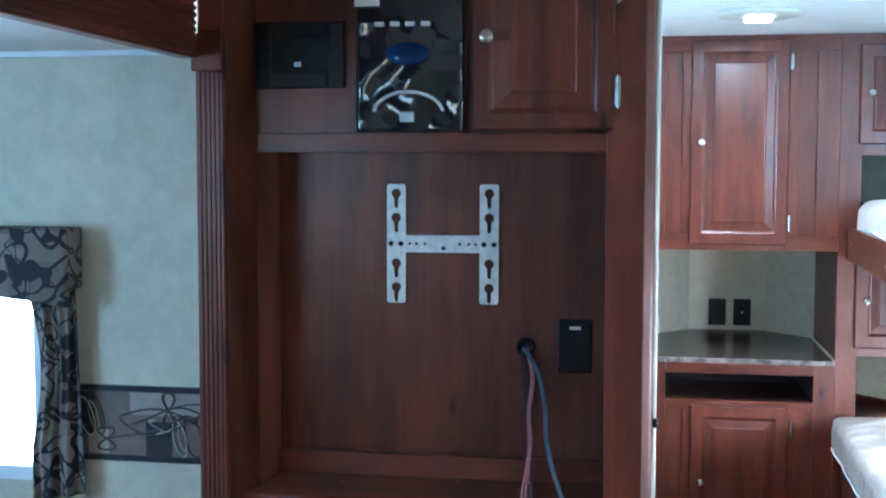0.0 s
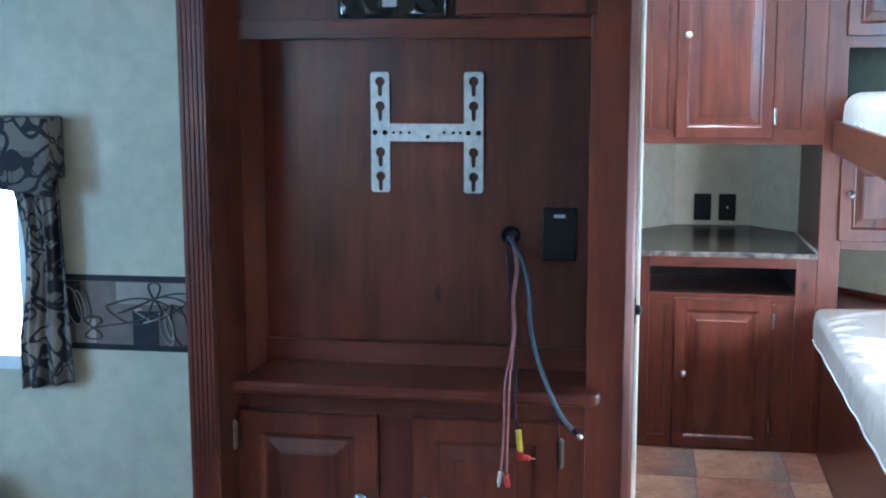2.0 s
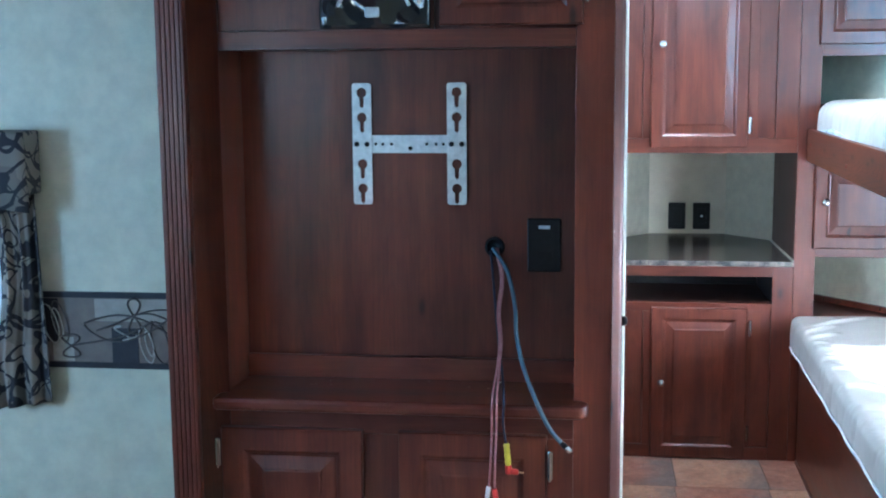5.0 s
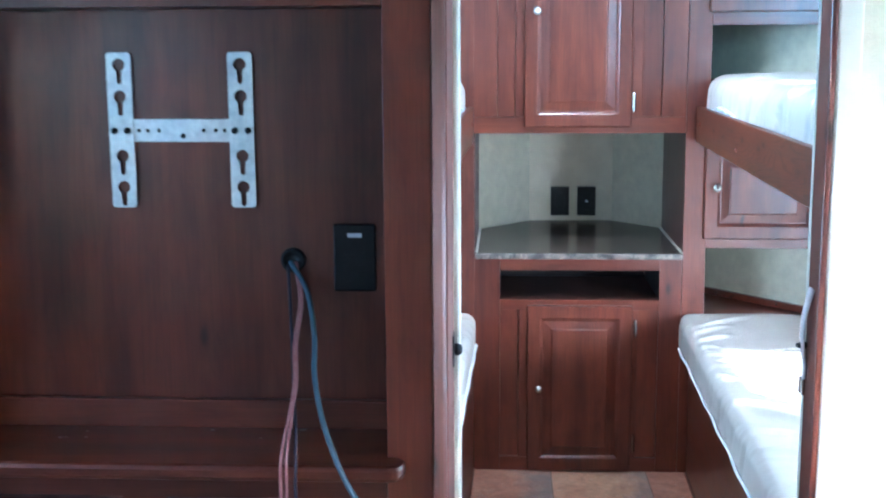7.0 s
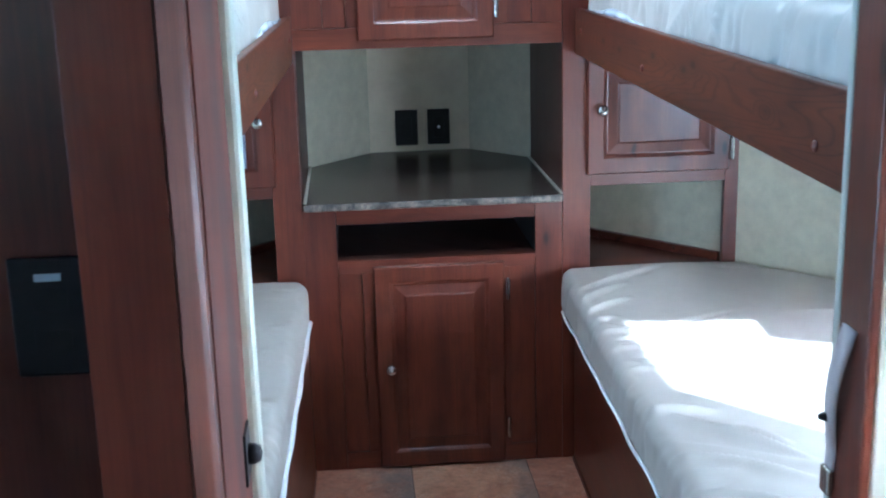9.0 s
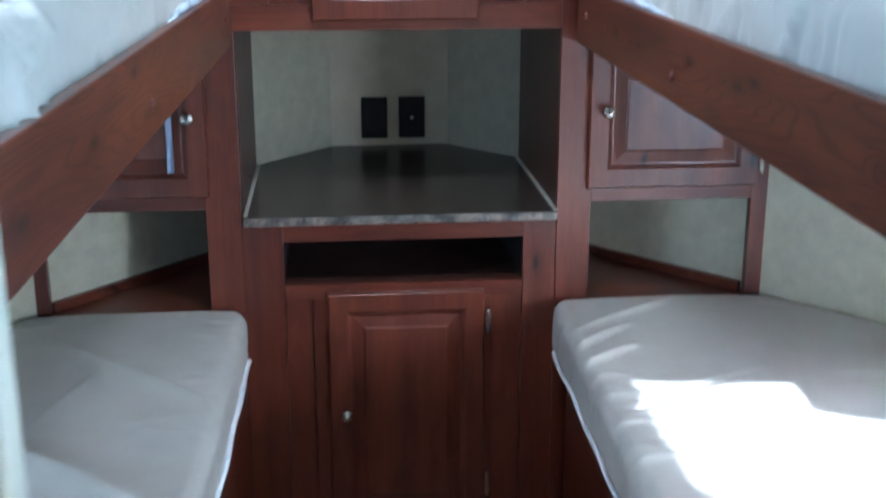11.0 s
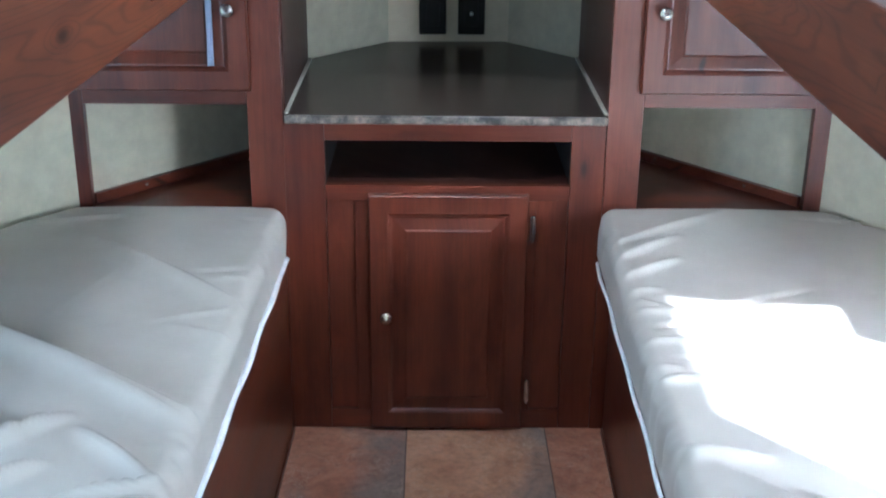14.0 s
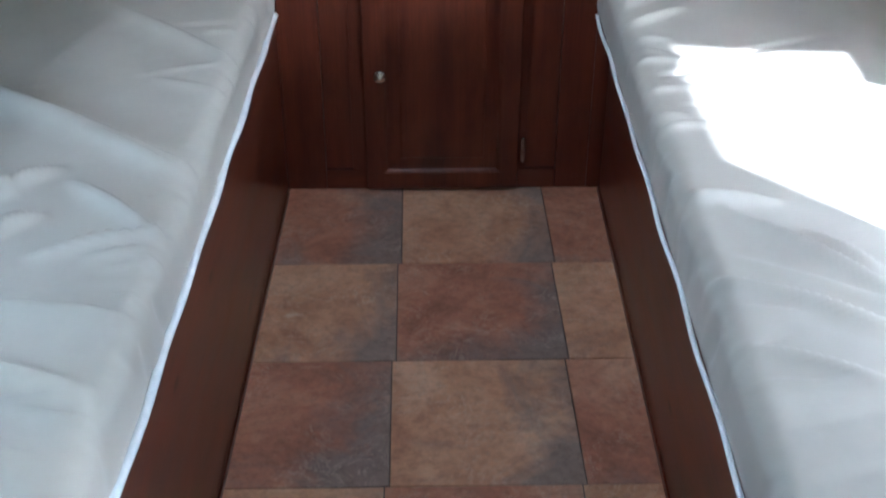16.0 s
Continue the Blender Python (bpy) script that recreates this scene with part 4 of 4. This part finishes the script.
# ---- bunk room: towers beside the centre cabinet ----
def tower(side):
    """A tower of cupboards and open cubbies; side is +1 east or -1 west of the centre."""
    c = 0.347

    def X(a, b):
        p, q = c + side * (a - c), c + side * (b - c)
        return min(p, q), max(p, q)
    o0, o1 = (1.160, 1.216) if side > 0 else (1.140, 1.195)
    t = thing("cupboard_tower", (c + side * 0.6, 4.32, 0), "cherry corner cupboard with panelled doors and open cubbies", "cupboard", group="corner cupboards")
    boxes("stile", [(*X(0.7045, 0.782), G - 0.002, G + 0.02, 0, TOP - 0.001), (*X(o0, o1), G - 0.002, G + 0.02, 0, TOP - 0.001)], WOOD_Z, t)
    for z0, z1 in ((0.50, 0.566), (0.804, 0.855), (1.16, 1.345), (1.555, 1.61), (1.945, TOP - 0.001)):
        box("rail", *X(0.7825, o0 - 0.0005), G - 0.002, G + 0.02, z0, z1, WOOD_X, t)
    for z in (0.566, 1.345):
        pts = [(0.7825, G + 0.0205), (1.18, G + 0.0205), (0.86, 4.655), (0.7825, 4.74)]
        pts = [(c + side * (px - c), py) for px, py in pts]
        prism("cubby_floor", pts if side > 0 else pts[::-1], z - 0.015, z - 0.0005, WOOD_X, t)
        ends = [c + side * (px - c) for px in (o0 + 0.004, 0.79)]
        a, b = [Vector((px, (NOSE_E(px) if side > 0 else NOSE_W(px)) - 0.004)) for px in ends]
        n = Vector((-0.77 * side, -0.64))
        quad4 = [tuple(p) for p in (a, b, b + n * 0.014, a + n * 0.014)]
        prism("cubby_strip", quad4 if side < 0 else quad4[::-1], z, z + 0.024, WOOD_X, t)
        for u in (0.25, 0.72):
            p = a.lerp(b, u) + n * 0.014
            lathe("screw", [(0.005, 0), (0.005, 0.001), (0.0, 0.0025)], (p.x, p.y, z + 0.013), (n.x, n.y, 0), CHROME, t, sides=10)
    for z in (0.804, 1.60):
        pts = [(0.7825, G + 0.0205), (1.18, G + 0.0205), (0.86, 4.655), (0.7825, 4.74)]
        pts = [(c + side * (px - c), py) for px, py in pts]
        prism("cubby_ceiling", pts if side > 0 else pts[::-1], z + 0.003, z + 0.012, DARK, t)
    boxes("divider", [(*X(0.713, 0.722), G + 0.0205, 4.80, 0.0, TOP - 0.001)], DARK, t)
    kx, hx = c + side * (0.808 - c), c + side * (o0 + 0.003 - c)
    cabinet_door(*X(0.770, o0 + 0.006), 0.838, 1.17, G - 0.0215, t, knob=(kx, 1.016), hinges=[(hx + 0.01 * side, 0.90)], rail=0.053)
    cabinet_door(*X(0.770, o0 - 0.004), 1.598, 1.963, G - 0.0215, t, knob=(kx, 1.783), hinges=[(hx, 1.66)], rail=0.053)
    return t


tower(1)
tower(-1)

ribbon = thing("ribbon_tag", (-0.158, G - 0.03, 0.9), "narrow pale blue ribbon hanging from the cupboard knob", "ribbon")
hanging_cloth("ribbon", lambda v: -0.160 - 0.003 * v, lambda v: -0.148 - 0.001 * v, G - 0.028, 0.895, 1.10, 0.5, 0.002, mottled("ribbon_blue", (0.25, 0.3, 0.5), (0.4, 0.46, 0.62), scale=30.0, rough=0.4), ribbon, nx=8, nz=16)

# ---- bunk room: beds ----
def inner_edge(side, y, over):
    """x of a bunk's aisle side at y, overhanging by so much."""
    return lean(0.735 if side > 0 else -0.012, y) - side * over


def wall_edge(side, y, gap=0.012):
    """x of the outer side at y: the side wall, or the slanted nose wall."""
    if side > 0:
        return min(RIGHT - gap, 0.522 + (5.085 - y) / 1.1935 - gap * 1.3)
    return max(LEFT + gap, 0.194 - (5.071 - y) / 1.1845 + gap * 1.3)


def mattress(name, side, z0, z1, over, seed, label, end=4.262, wrinkle=1.0, folds=(), pipe=(0.012, 0.0065, 0.0, 1.0), round_off=0.03, gather=0.0, film=False):
    """A soft mattress in a creased cover that follows the nose wall, with a piping line on its aisle side.
    folds: (x, y, x, y, width, height) of its main creases."""
    rnd = random.Random(seed)
    y0 = 2.325
    creases = [(Vector((a, b)), Vector((c, d)), w, h) for a, b, c, d, w, h in folds]
    for k in range(34):
        cy = rnd.uniform(2.4, 4.2)
        near = rnd.random() < 0.6
        cx = inner_edge(side, cy, over) + side * (rnd.uniform(0.0, 0.09) if near else rnd.uniform(0.1, 0.75))
        ang = rnd.gauss(0.05, 0.25) if near else rnd.gauss(-0.6 * side, 0.5)
        half = rnd.uniform(0.025, 0.07) if near else rnd.uniform(0.05, 0.18)
        off = Vector((math.cos(ang), math.sin(ang))) * half
        creases.append((Vector((cx, cy)) - off, Vector((cx, cy)) + off, rnd.uniform(0.009, 0.02), rnd.uniform(-0.003, 0.0042) * wrinkle))
    ny, nu = 280, 110
    bm = bmesh.new()
    rows = []
    r = round_off
    for j in range(ny + 1):
        v = j / ny
        y = y0 + (end - y0) * v
        a, b = inner_edge(side, y, over), wall_edge(side, y)
        tail = max(0.0, (y - (end - 0.06)) / 0.06)
        a += side * 0.045 * (1 - math.sqrt(max(0.0, 1 - tail * tail)))
        squash = 1 - 0.35 * max(0.0, (tail - 0.5) * 2) ** 2
        w = abs(b - a)
        profile = [(0.012, 0.0), (0.003, 0.006), (0.0, 0.02)] + [(0.0, 0.02 + ((z1 - z0) - r - 0.02) * k / 5) for k in range(1, 5)]
        for k in range(7):
            q = math.pi / 2 * k / 6
            profile.append((r - r * math.cos(q), (z1 - z0) - r + r * math.sin(q)))
        for k in range(1, nu):
            profile.append((r + (w - 2 * r) * k / nu, z1 - z0))
        for k in range(5):
            q = math.pi / 2 * (1 - k / 4)
            profile.append((w - r + r * math.cos(q), (z1 - z0) - r + r * math.sin(q)))
        profile.append((w, 0.01))
        profile.append((w - 0.012, 0.0))
        row = []
        for d, h in profile:
            lift = 0.0
            if h > (z1 - z0) * 0.6:
                here = Vector((a + side * d, y))
                for p, q, wd, amp in creases:
                    pq, ph = q - p, here - p
                    u = ph.dot(pq) / pq.length_squared
                    if -0.15 < u < 1.15:
                        off = (pq.x * ph.y - pq.y * ph.x) / pq.length
                        far = abs(off) * (0.62 if off < 0 else 2.1)   # steep on one side, a soft slope on the other
                        if far < 3.2 * wd:
                            fade = max(0.0, 1 - (2 * u - 1) ** 2 / 1.69)
                            lift += 2.5 * amp * fade * math.exp(-(far / (0.75 * wd)) ** 2)
                lift += 0.004 * noise.noise(Vector((d * 6, y * 6, seed))) + 0.006 * math.sin(math.pi * min(1, d / w)) 
                lift *= min(1.0, (h / (z1 - z0)) ** 2)
            x = a + side * d - side * 0.2 * lift * (1 if d < r else 0)
            if d < 0.5 * w and h > 0.01:
                pull = noise.noise(Vector((y * 26 + h * 9, h * 9, seed * 1.7)))
                x += side * 0.014 * wrinkle * max(0.0, pull - 0.12) * max(0.0, 1 - d / 0.05)
                if gather:
                    wave = 1 - abs(2 * noise.noise(Vector((y * 11 + 3.2 * d + h * 10, y * 3 - h * 5, seed * 2.3))))
                    where = max(0.0, noise.noise(Vector((y * 5, h * 6, seed + 9))) + 0.25)
                    x -= side * gather * wave ** 5 * where * max(0.0, min(1.0, (3.62 - y) / 0.2)) * max(0.0, 1 - d / 0.16) * min(1.0, h / 0.03)
            row.append(bm.verts.new((x, y, z0 + h * squash + lift)))
        rows.append(row)
    n = len(rows[0])
    for p, q in zip(rows, rows[1:]):
        for i in range(n):
            bm.faces.new((p[i], p[(i + 1) % n], q[(i + 1) % n], q[i]))
    bm.faces.new(rows[0])
    bm.faces.new(rows[-1])
    e = thing(name, ((inner_edge(side, 3.3, over) + wall_edge(side, 3.3)) / 2, 3.3, z0), label, "mattress", group="bunk mattresses")
    finish(bm, "cover", FABRIC, e, smooth=True)
    up, thick, va, vb = pipe
    span = [y0 + 0.01 + (end - 0.09 - y0) * (va + (vb - va) * k / 40) for k in range(41)]
    pts = [(inner_edge(side, y, over) - side * 0.002 + 0.0015 * math.sin(y * 23 + seed), y, z0 + up + 0.002 * math.sin(y * 17 + seed)) for y in span]
    if not film:
        tube("piping", pts, thick, PIPING, e, sides=8, steps=2)
        return e
    # a fold of clear packing film that sticks out under the cover at the head end
    bm = bmesh.new()
    rings = []
    for k in range(61):
        u = k / 60
        y = 3.56 + (4.215 - 3.56) * u
        tall = 0.003 + 0.019 * math.sin(math.pi * min(1.0, u * 1.25)) ** 0.8 * (0.8 + 0.2 * math.sin(9 * u + seed))
        x = inner_edge(side, y, over) - side * (0.004 + 0.002 * math.sin(31 * u + seed))
        low = z0 + 0.028
        rings.append([bm.verts.new(p) for p in ((x, y, low), (x - side * 0.0035, y, low + 0.45 * tall), (x, y, low + tall), (x + side * 0.006, y, low + 0.9 * tall), (x + side * 0.006, y, low))])
    for p, q in zip(rings, rings[1:]):
        for i in range(5):
            bm.faces.new((p[i], p[(i + 1) % 5], q[(i + 1) % 5], q[i]))
    bm.faces.new(rings[0])
    bm.faces.new(rings[-1])
    finish(bm, "film_edge", PACKING_FILM, e, smooth=True)
    return e


def bunk(side, lower):
    """A bunk: lower ones have a panelled base to the floor, upper ones a board rail."""
    ya, yb = 2.3125, G - 0.022
    x0, x1 = lean(0.735 if side > 0 else -0.012, ya), lean(0.735 if side > 0 else -0.012, yb)
    e = thing("bunk_bed", (x0 + side * 0.3, 3.3, 0.0 if lower else 1.17),
              "lower bunk with a dark cherry side panel" if lower else "upper bunk platform with a knotty cherry side board", "bunk bed", group="bunk beds")
    s = 0.018 * side

    def quad(a, b, c, d):
        pts = [a, b, c, d]
        area = sum(p[0] * q[1] - q[0] * p[1] for p, q in zip(pts, pts[1:] + pts[:1]))
        return pts if area > 0 else pts[::-1]
    z = (0.0, 0.465) if lower else (1.168, 1.288)
    prism("side_panel" if lower else "side_board", quad((x0, ya), (x0 + s, ya), (x1 + s, yb), (x1, yb)), *z, WOOD_Y if lower else KNOTTY, e, bevel=0.003)
    top = z[1] - 0.004 if lower else 1.255
    nose_y = 5.085 - 1.1935 * (1.545 - 0.522) if side > 0 else 5.071 + 1.1845 * (-0.87 - 0.194)
    wx = 1.545 if side > 0 else -0.87
    cx = wall_edge(side, yb, 0.006)
    outline = [(x0 + s * 1.1, ya), (wx, ya), (wx, nose_y - 0.01), (cx, yb), (x1 + s * 1.1, yb)]
    if side < 0:
        outline = outline[::-1]
    prism("platform", outline, top - 0.018, top, WOOD_Y, e)
    if lower:
        prism("toe_trim", quad((x0 - side * 0.004, ya), (x0 - side * 0.0002, ya), (x1 - side * 0.0002, yb), (x1 - side * 0.004, yb)), 0.0, 0.014, WOOD_Y, e)
    else:
        for y, z in ((3.45 if side > 0 else 3.25, 1.21), (2.5, 1.21), (4.16, 1.235)):
            lathe("screw_cap", [(0.0075, 0), (0.0075, 0.002), (0.004, 0.004), (0.0, 0.0045)], (lean(0.735 if side > 0 else -0.012, y), y, z), (-side, 0, 0), RED_CAP, e, sides=12)
    return e


RED_CAP = mottled("brown_cap", (0.16, 0.05, 0.035), (0.2, 0.07, 0.05), scale=40.0, rough=0.4)
for side in (1, -1):
    bunk(side, True)
    bunk(side, False)
mattress("mattress", 1, 0.4655, 0.580, 0.045, 11, "taupe mattress in a creased shiny cover on the sunlit bunk", pipe=(0.008, 0.004, 0.0, 1.0), folds=(
    (0.69, 4.03, 0.95, 4.21, 0.013, 0.005), (0.67, 3.93, 0.82, 4.06, 0.012, 0.005), (0.67, 3.84, 0.80, 3.94, 0.012, 0.005), (0.665, 3.77, 0.75, 3.79, 0.011, 0.003),
    (0.665, 3.69, 0.76, 3.69, 0.011, 0.004), (0.66, 3.57, 0.75, 3.58, 0.011, 0.003), (0.66, 3.42, 0.75, 3.44, 0.012, 0.004), (0.67, 3.22, 0.79, 3.19, 0.014, 0.006),
    (0.73, 3.16, 0.90, 2.93, 0.015, 0.008), (0.67, 3.0, 0.86, 2.88, 0.015, 0.008), (0.82, 3.10, 0.88, 3.02, 0.012, 0.006), (0.68, 2.86, 0.82, 2.78, 0.014, 0.006)))
mattress("mattress", -1, 0.4655, 0.578, 0.010, 5, "taupe mattress in a creased shiny cover on the bunk", folds=(
    (-0.62, 3.71, -0.04, 3.31, 0.022, 0.011), (-0.34, 4.0, -0.04, 3.73, 0.024, 0.006), (-0.18, 3.25, -0.05, 3.12, 0.012, 0.009), (-0.19, 3.07, -0.05, 3.12, 0.012, 0.008),
    (-0.32, 3.20, -0.23, 3.30, 0.012, 0.010), (-0.29, 3.10, -0.22, 3.17, 0.011, 0.009), (-0.25, 2.945, -0.05, 2.93, 0.016, 0.008), (-0.2, 3.40, -0.06, 3.30, 0.012, 0.005),
    (-0.45, 3.35, -0.28, 3.24, 0.014, 0.007), (-0.3, 2.86, -0.08, 2.8, 0.016, 0.008)))
mattress("mattress", 1, 1.256, 1.392, -0.022, 23, "pale mattress in a creased shiny cover on the upper bunk", end=4.235, wrinkle=1.3, round_off=0.06, gather=0.026, film=True)
mattress("mattress", -1, 1.256, 1.392, -0.022, 37, "pale mattress in a creased shiny cover on the upper bunk", end=4.235, wrinkle=1.3, round_off=0.06, gather=0.026, film=True)

# tied-back curtain at the sunny lower bunk window
bunk_curtain = thing("bunk_curtain", (RIGHT - 0.03, 3.0, 0.6), "dark patterned curtain tied back at the bunk window", "curtain")
bm = bmesh.new()
edge = [(2.66, 1.12), (2.80, 1.032), (2.955, 0.947), (3.115, 0.866), (2.985, 0.868), (3.01, 0.842), (3.08, 0.79), (3.10, 0.68), (3.24, 0.68), (3.24, 1.12)]
fr = [bm.verts.new((RIGHT - 0.03 + 0.006 * (i % 2), y, z)) for i, (y, z) in enumerate(edge)]
bk = [bm.verts.new((RIGHT - 0.02 + 0.006 * (i % 2), y, z)) for i, (y, z) in enumerate(edge)]
for i in range(len(edge)):
    j = (i + 1) % len(edge)
    bm.faces.new((fr[i], fr[j], bk[j], bk[i]))
bm.faces.new(fr)
bm.faces.new(bk[::-1])
finish(bm, "drape", CURTAIN, bunk_curtain)

# strap on the doorway jamb
strap = thing("door_strap", (0.606, 2.17, 1.0), "pale plastic door strap with a metal end looped on the jamb", "strap")
bm = bmesh.new()
n = 16
ra, rb = [], []
for i in range(n + 1):
    u = i / n
    z = 1.092 - 0.16 * u
    bulge = 0.009 * math.sin(math.pi * min(1.0, u * 1.15)) + 0.002
    half = 0.015 - 0.006 * u
    ra.append([bm.verts.new((0.6015 - bulge, 2.165 - half + 0.03 * u, z)), bm.verts.new((0.6015 - bulge, 2.165 + half + 0.03 * u, z))])
    rb.append([bm.verts.new((0.6015 - bulge + 0.003, 2.165 - half + 0.03 * u, z)), bm.verts.new((0.6015 - bulge + 0.003, 2.165 + half + 0.03 * u, z))])
for i in range(n):
    for r in (ra, rb):
        bm.faces.new((r[i][0], r[i][1], r[i + 1][1], r[i + 1][0]))
    for k in (0, 1):
        bm.faces.new((ra[i][k], ra[i + 1][k], rb[i + 1][k], rb[i][k]))
for i in (0, n):
    bm.faces.new((ra[i][0], ra[i][1], rb[i][1], rb[i][0]))
finish(bm, "band", STRAP, strap, smooth=True)
box("metal_end", 0.595, 0.6018, 2.183, 2.204, 0.905, 0.934, CHROME, strap, bevel=0.002)
lathe("stud", [(0.006, 0), (0.006, 0.008), (0.003, 0.016), (0.0, 0.017)], (0.6018, 2.192, 0.99), (-1, 0, 0), BLACK, strap, sides=10)

# ceiling light in the bunk room
lampc = thing("ceiling_light", (0.34, 3.6, TOP), "round flat white ceiling light with a lit lens", "ceiling light")
lathe("dish", [(0.135, 0.0), (0.135, 0.008), (0.12, 0.016), (0.0, 0.018)], (0.34, 3.6, TOP), (0, 0, -1), TRIM, lampc, sides=32)
lens, lnt, lb = material("lamp_lens")
lb.inputs["Emission Color"].default_value, lb.inputs["Emission Strength"].default_value = (1.0, 0.96, 0.9, 1), 3.0
box("lens", 0.30, 0.38, 3.55, 3.65, TOP - 0.028, TOP - 0.0185, lens, lampc, bevel=0.003)

# ---- outdoors ----
tagged(box("ground", -400, 400, -400, 400, -1.0, -0.9, GRASS, bevel=0), "open dry grass ground round the trailer", "ground", kind="structure")

glow, gnt, gb = material("bright_haze")
gb.inputs["Base Color"].default_value = (0.8, 0.8, 0.8, 1)
gb.inputs["Emission Color"].default_value = (0.9, 0.96, 1.0, 1)
gb.inputs["Emission Strength"].default_value = 1.6
tagged(box("backdrop", -2.6, -1.1, 2.28, 2.29, 0.2, 2.0, glow, bevel=0), "bright hazy daylight outside the slide-out window", "backdrop", kind="structure")

# ---- floor tiles ----
def tile_piece(mat):
    bm = bmesh.new()
    add_box(bm, 0.0012, 0.3338, 0.0012, 0.3458, -0.0035, 0.0, 0.0012)
    return finish(bm, "tile", mat)


TILES = [tile_piece(TILE_PALE), tile_piece(TILE_RED)]
laid = set()
for i in range(-4, 4):
    for j in range(0, 22):
        x, y = 0.265 + i * 0.335, 4.29 - (j + 1) * 0.347
        if x > 1.3 or y < -3.2 or x < -0.9:
            continue
        kind = (i + j) % 2
        ob = new("tile", TILES[kind].data) if kind in laid else TILES[kind]
        laid.add(kind)
        ob.matrix_world = pose(x + 0.004 + SKEW * (y - 4.29), y, 0, 0, 0, 0)
        ob.parent = floor
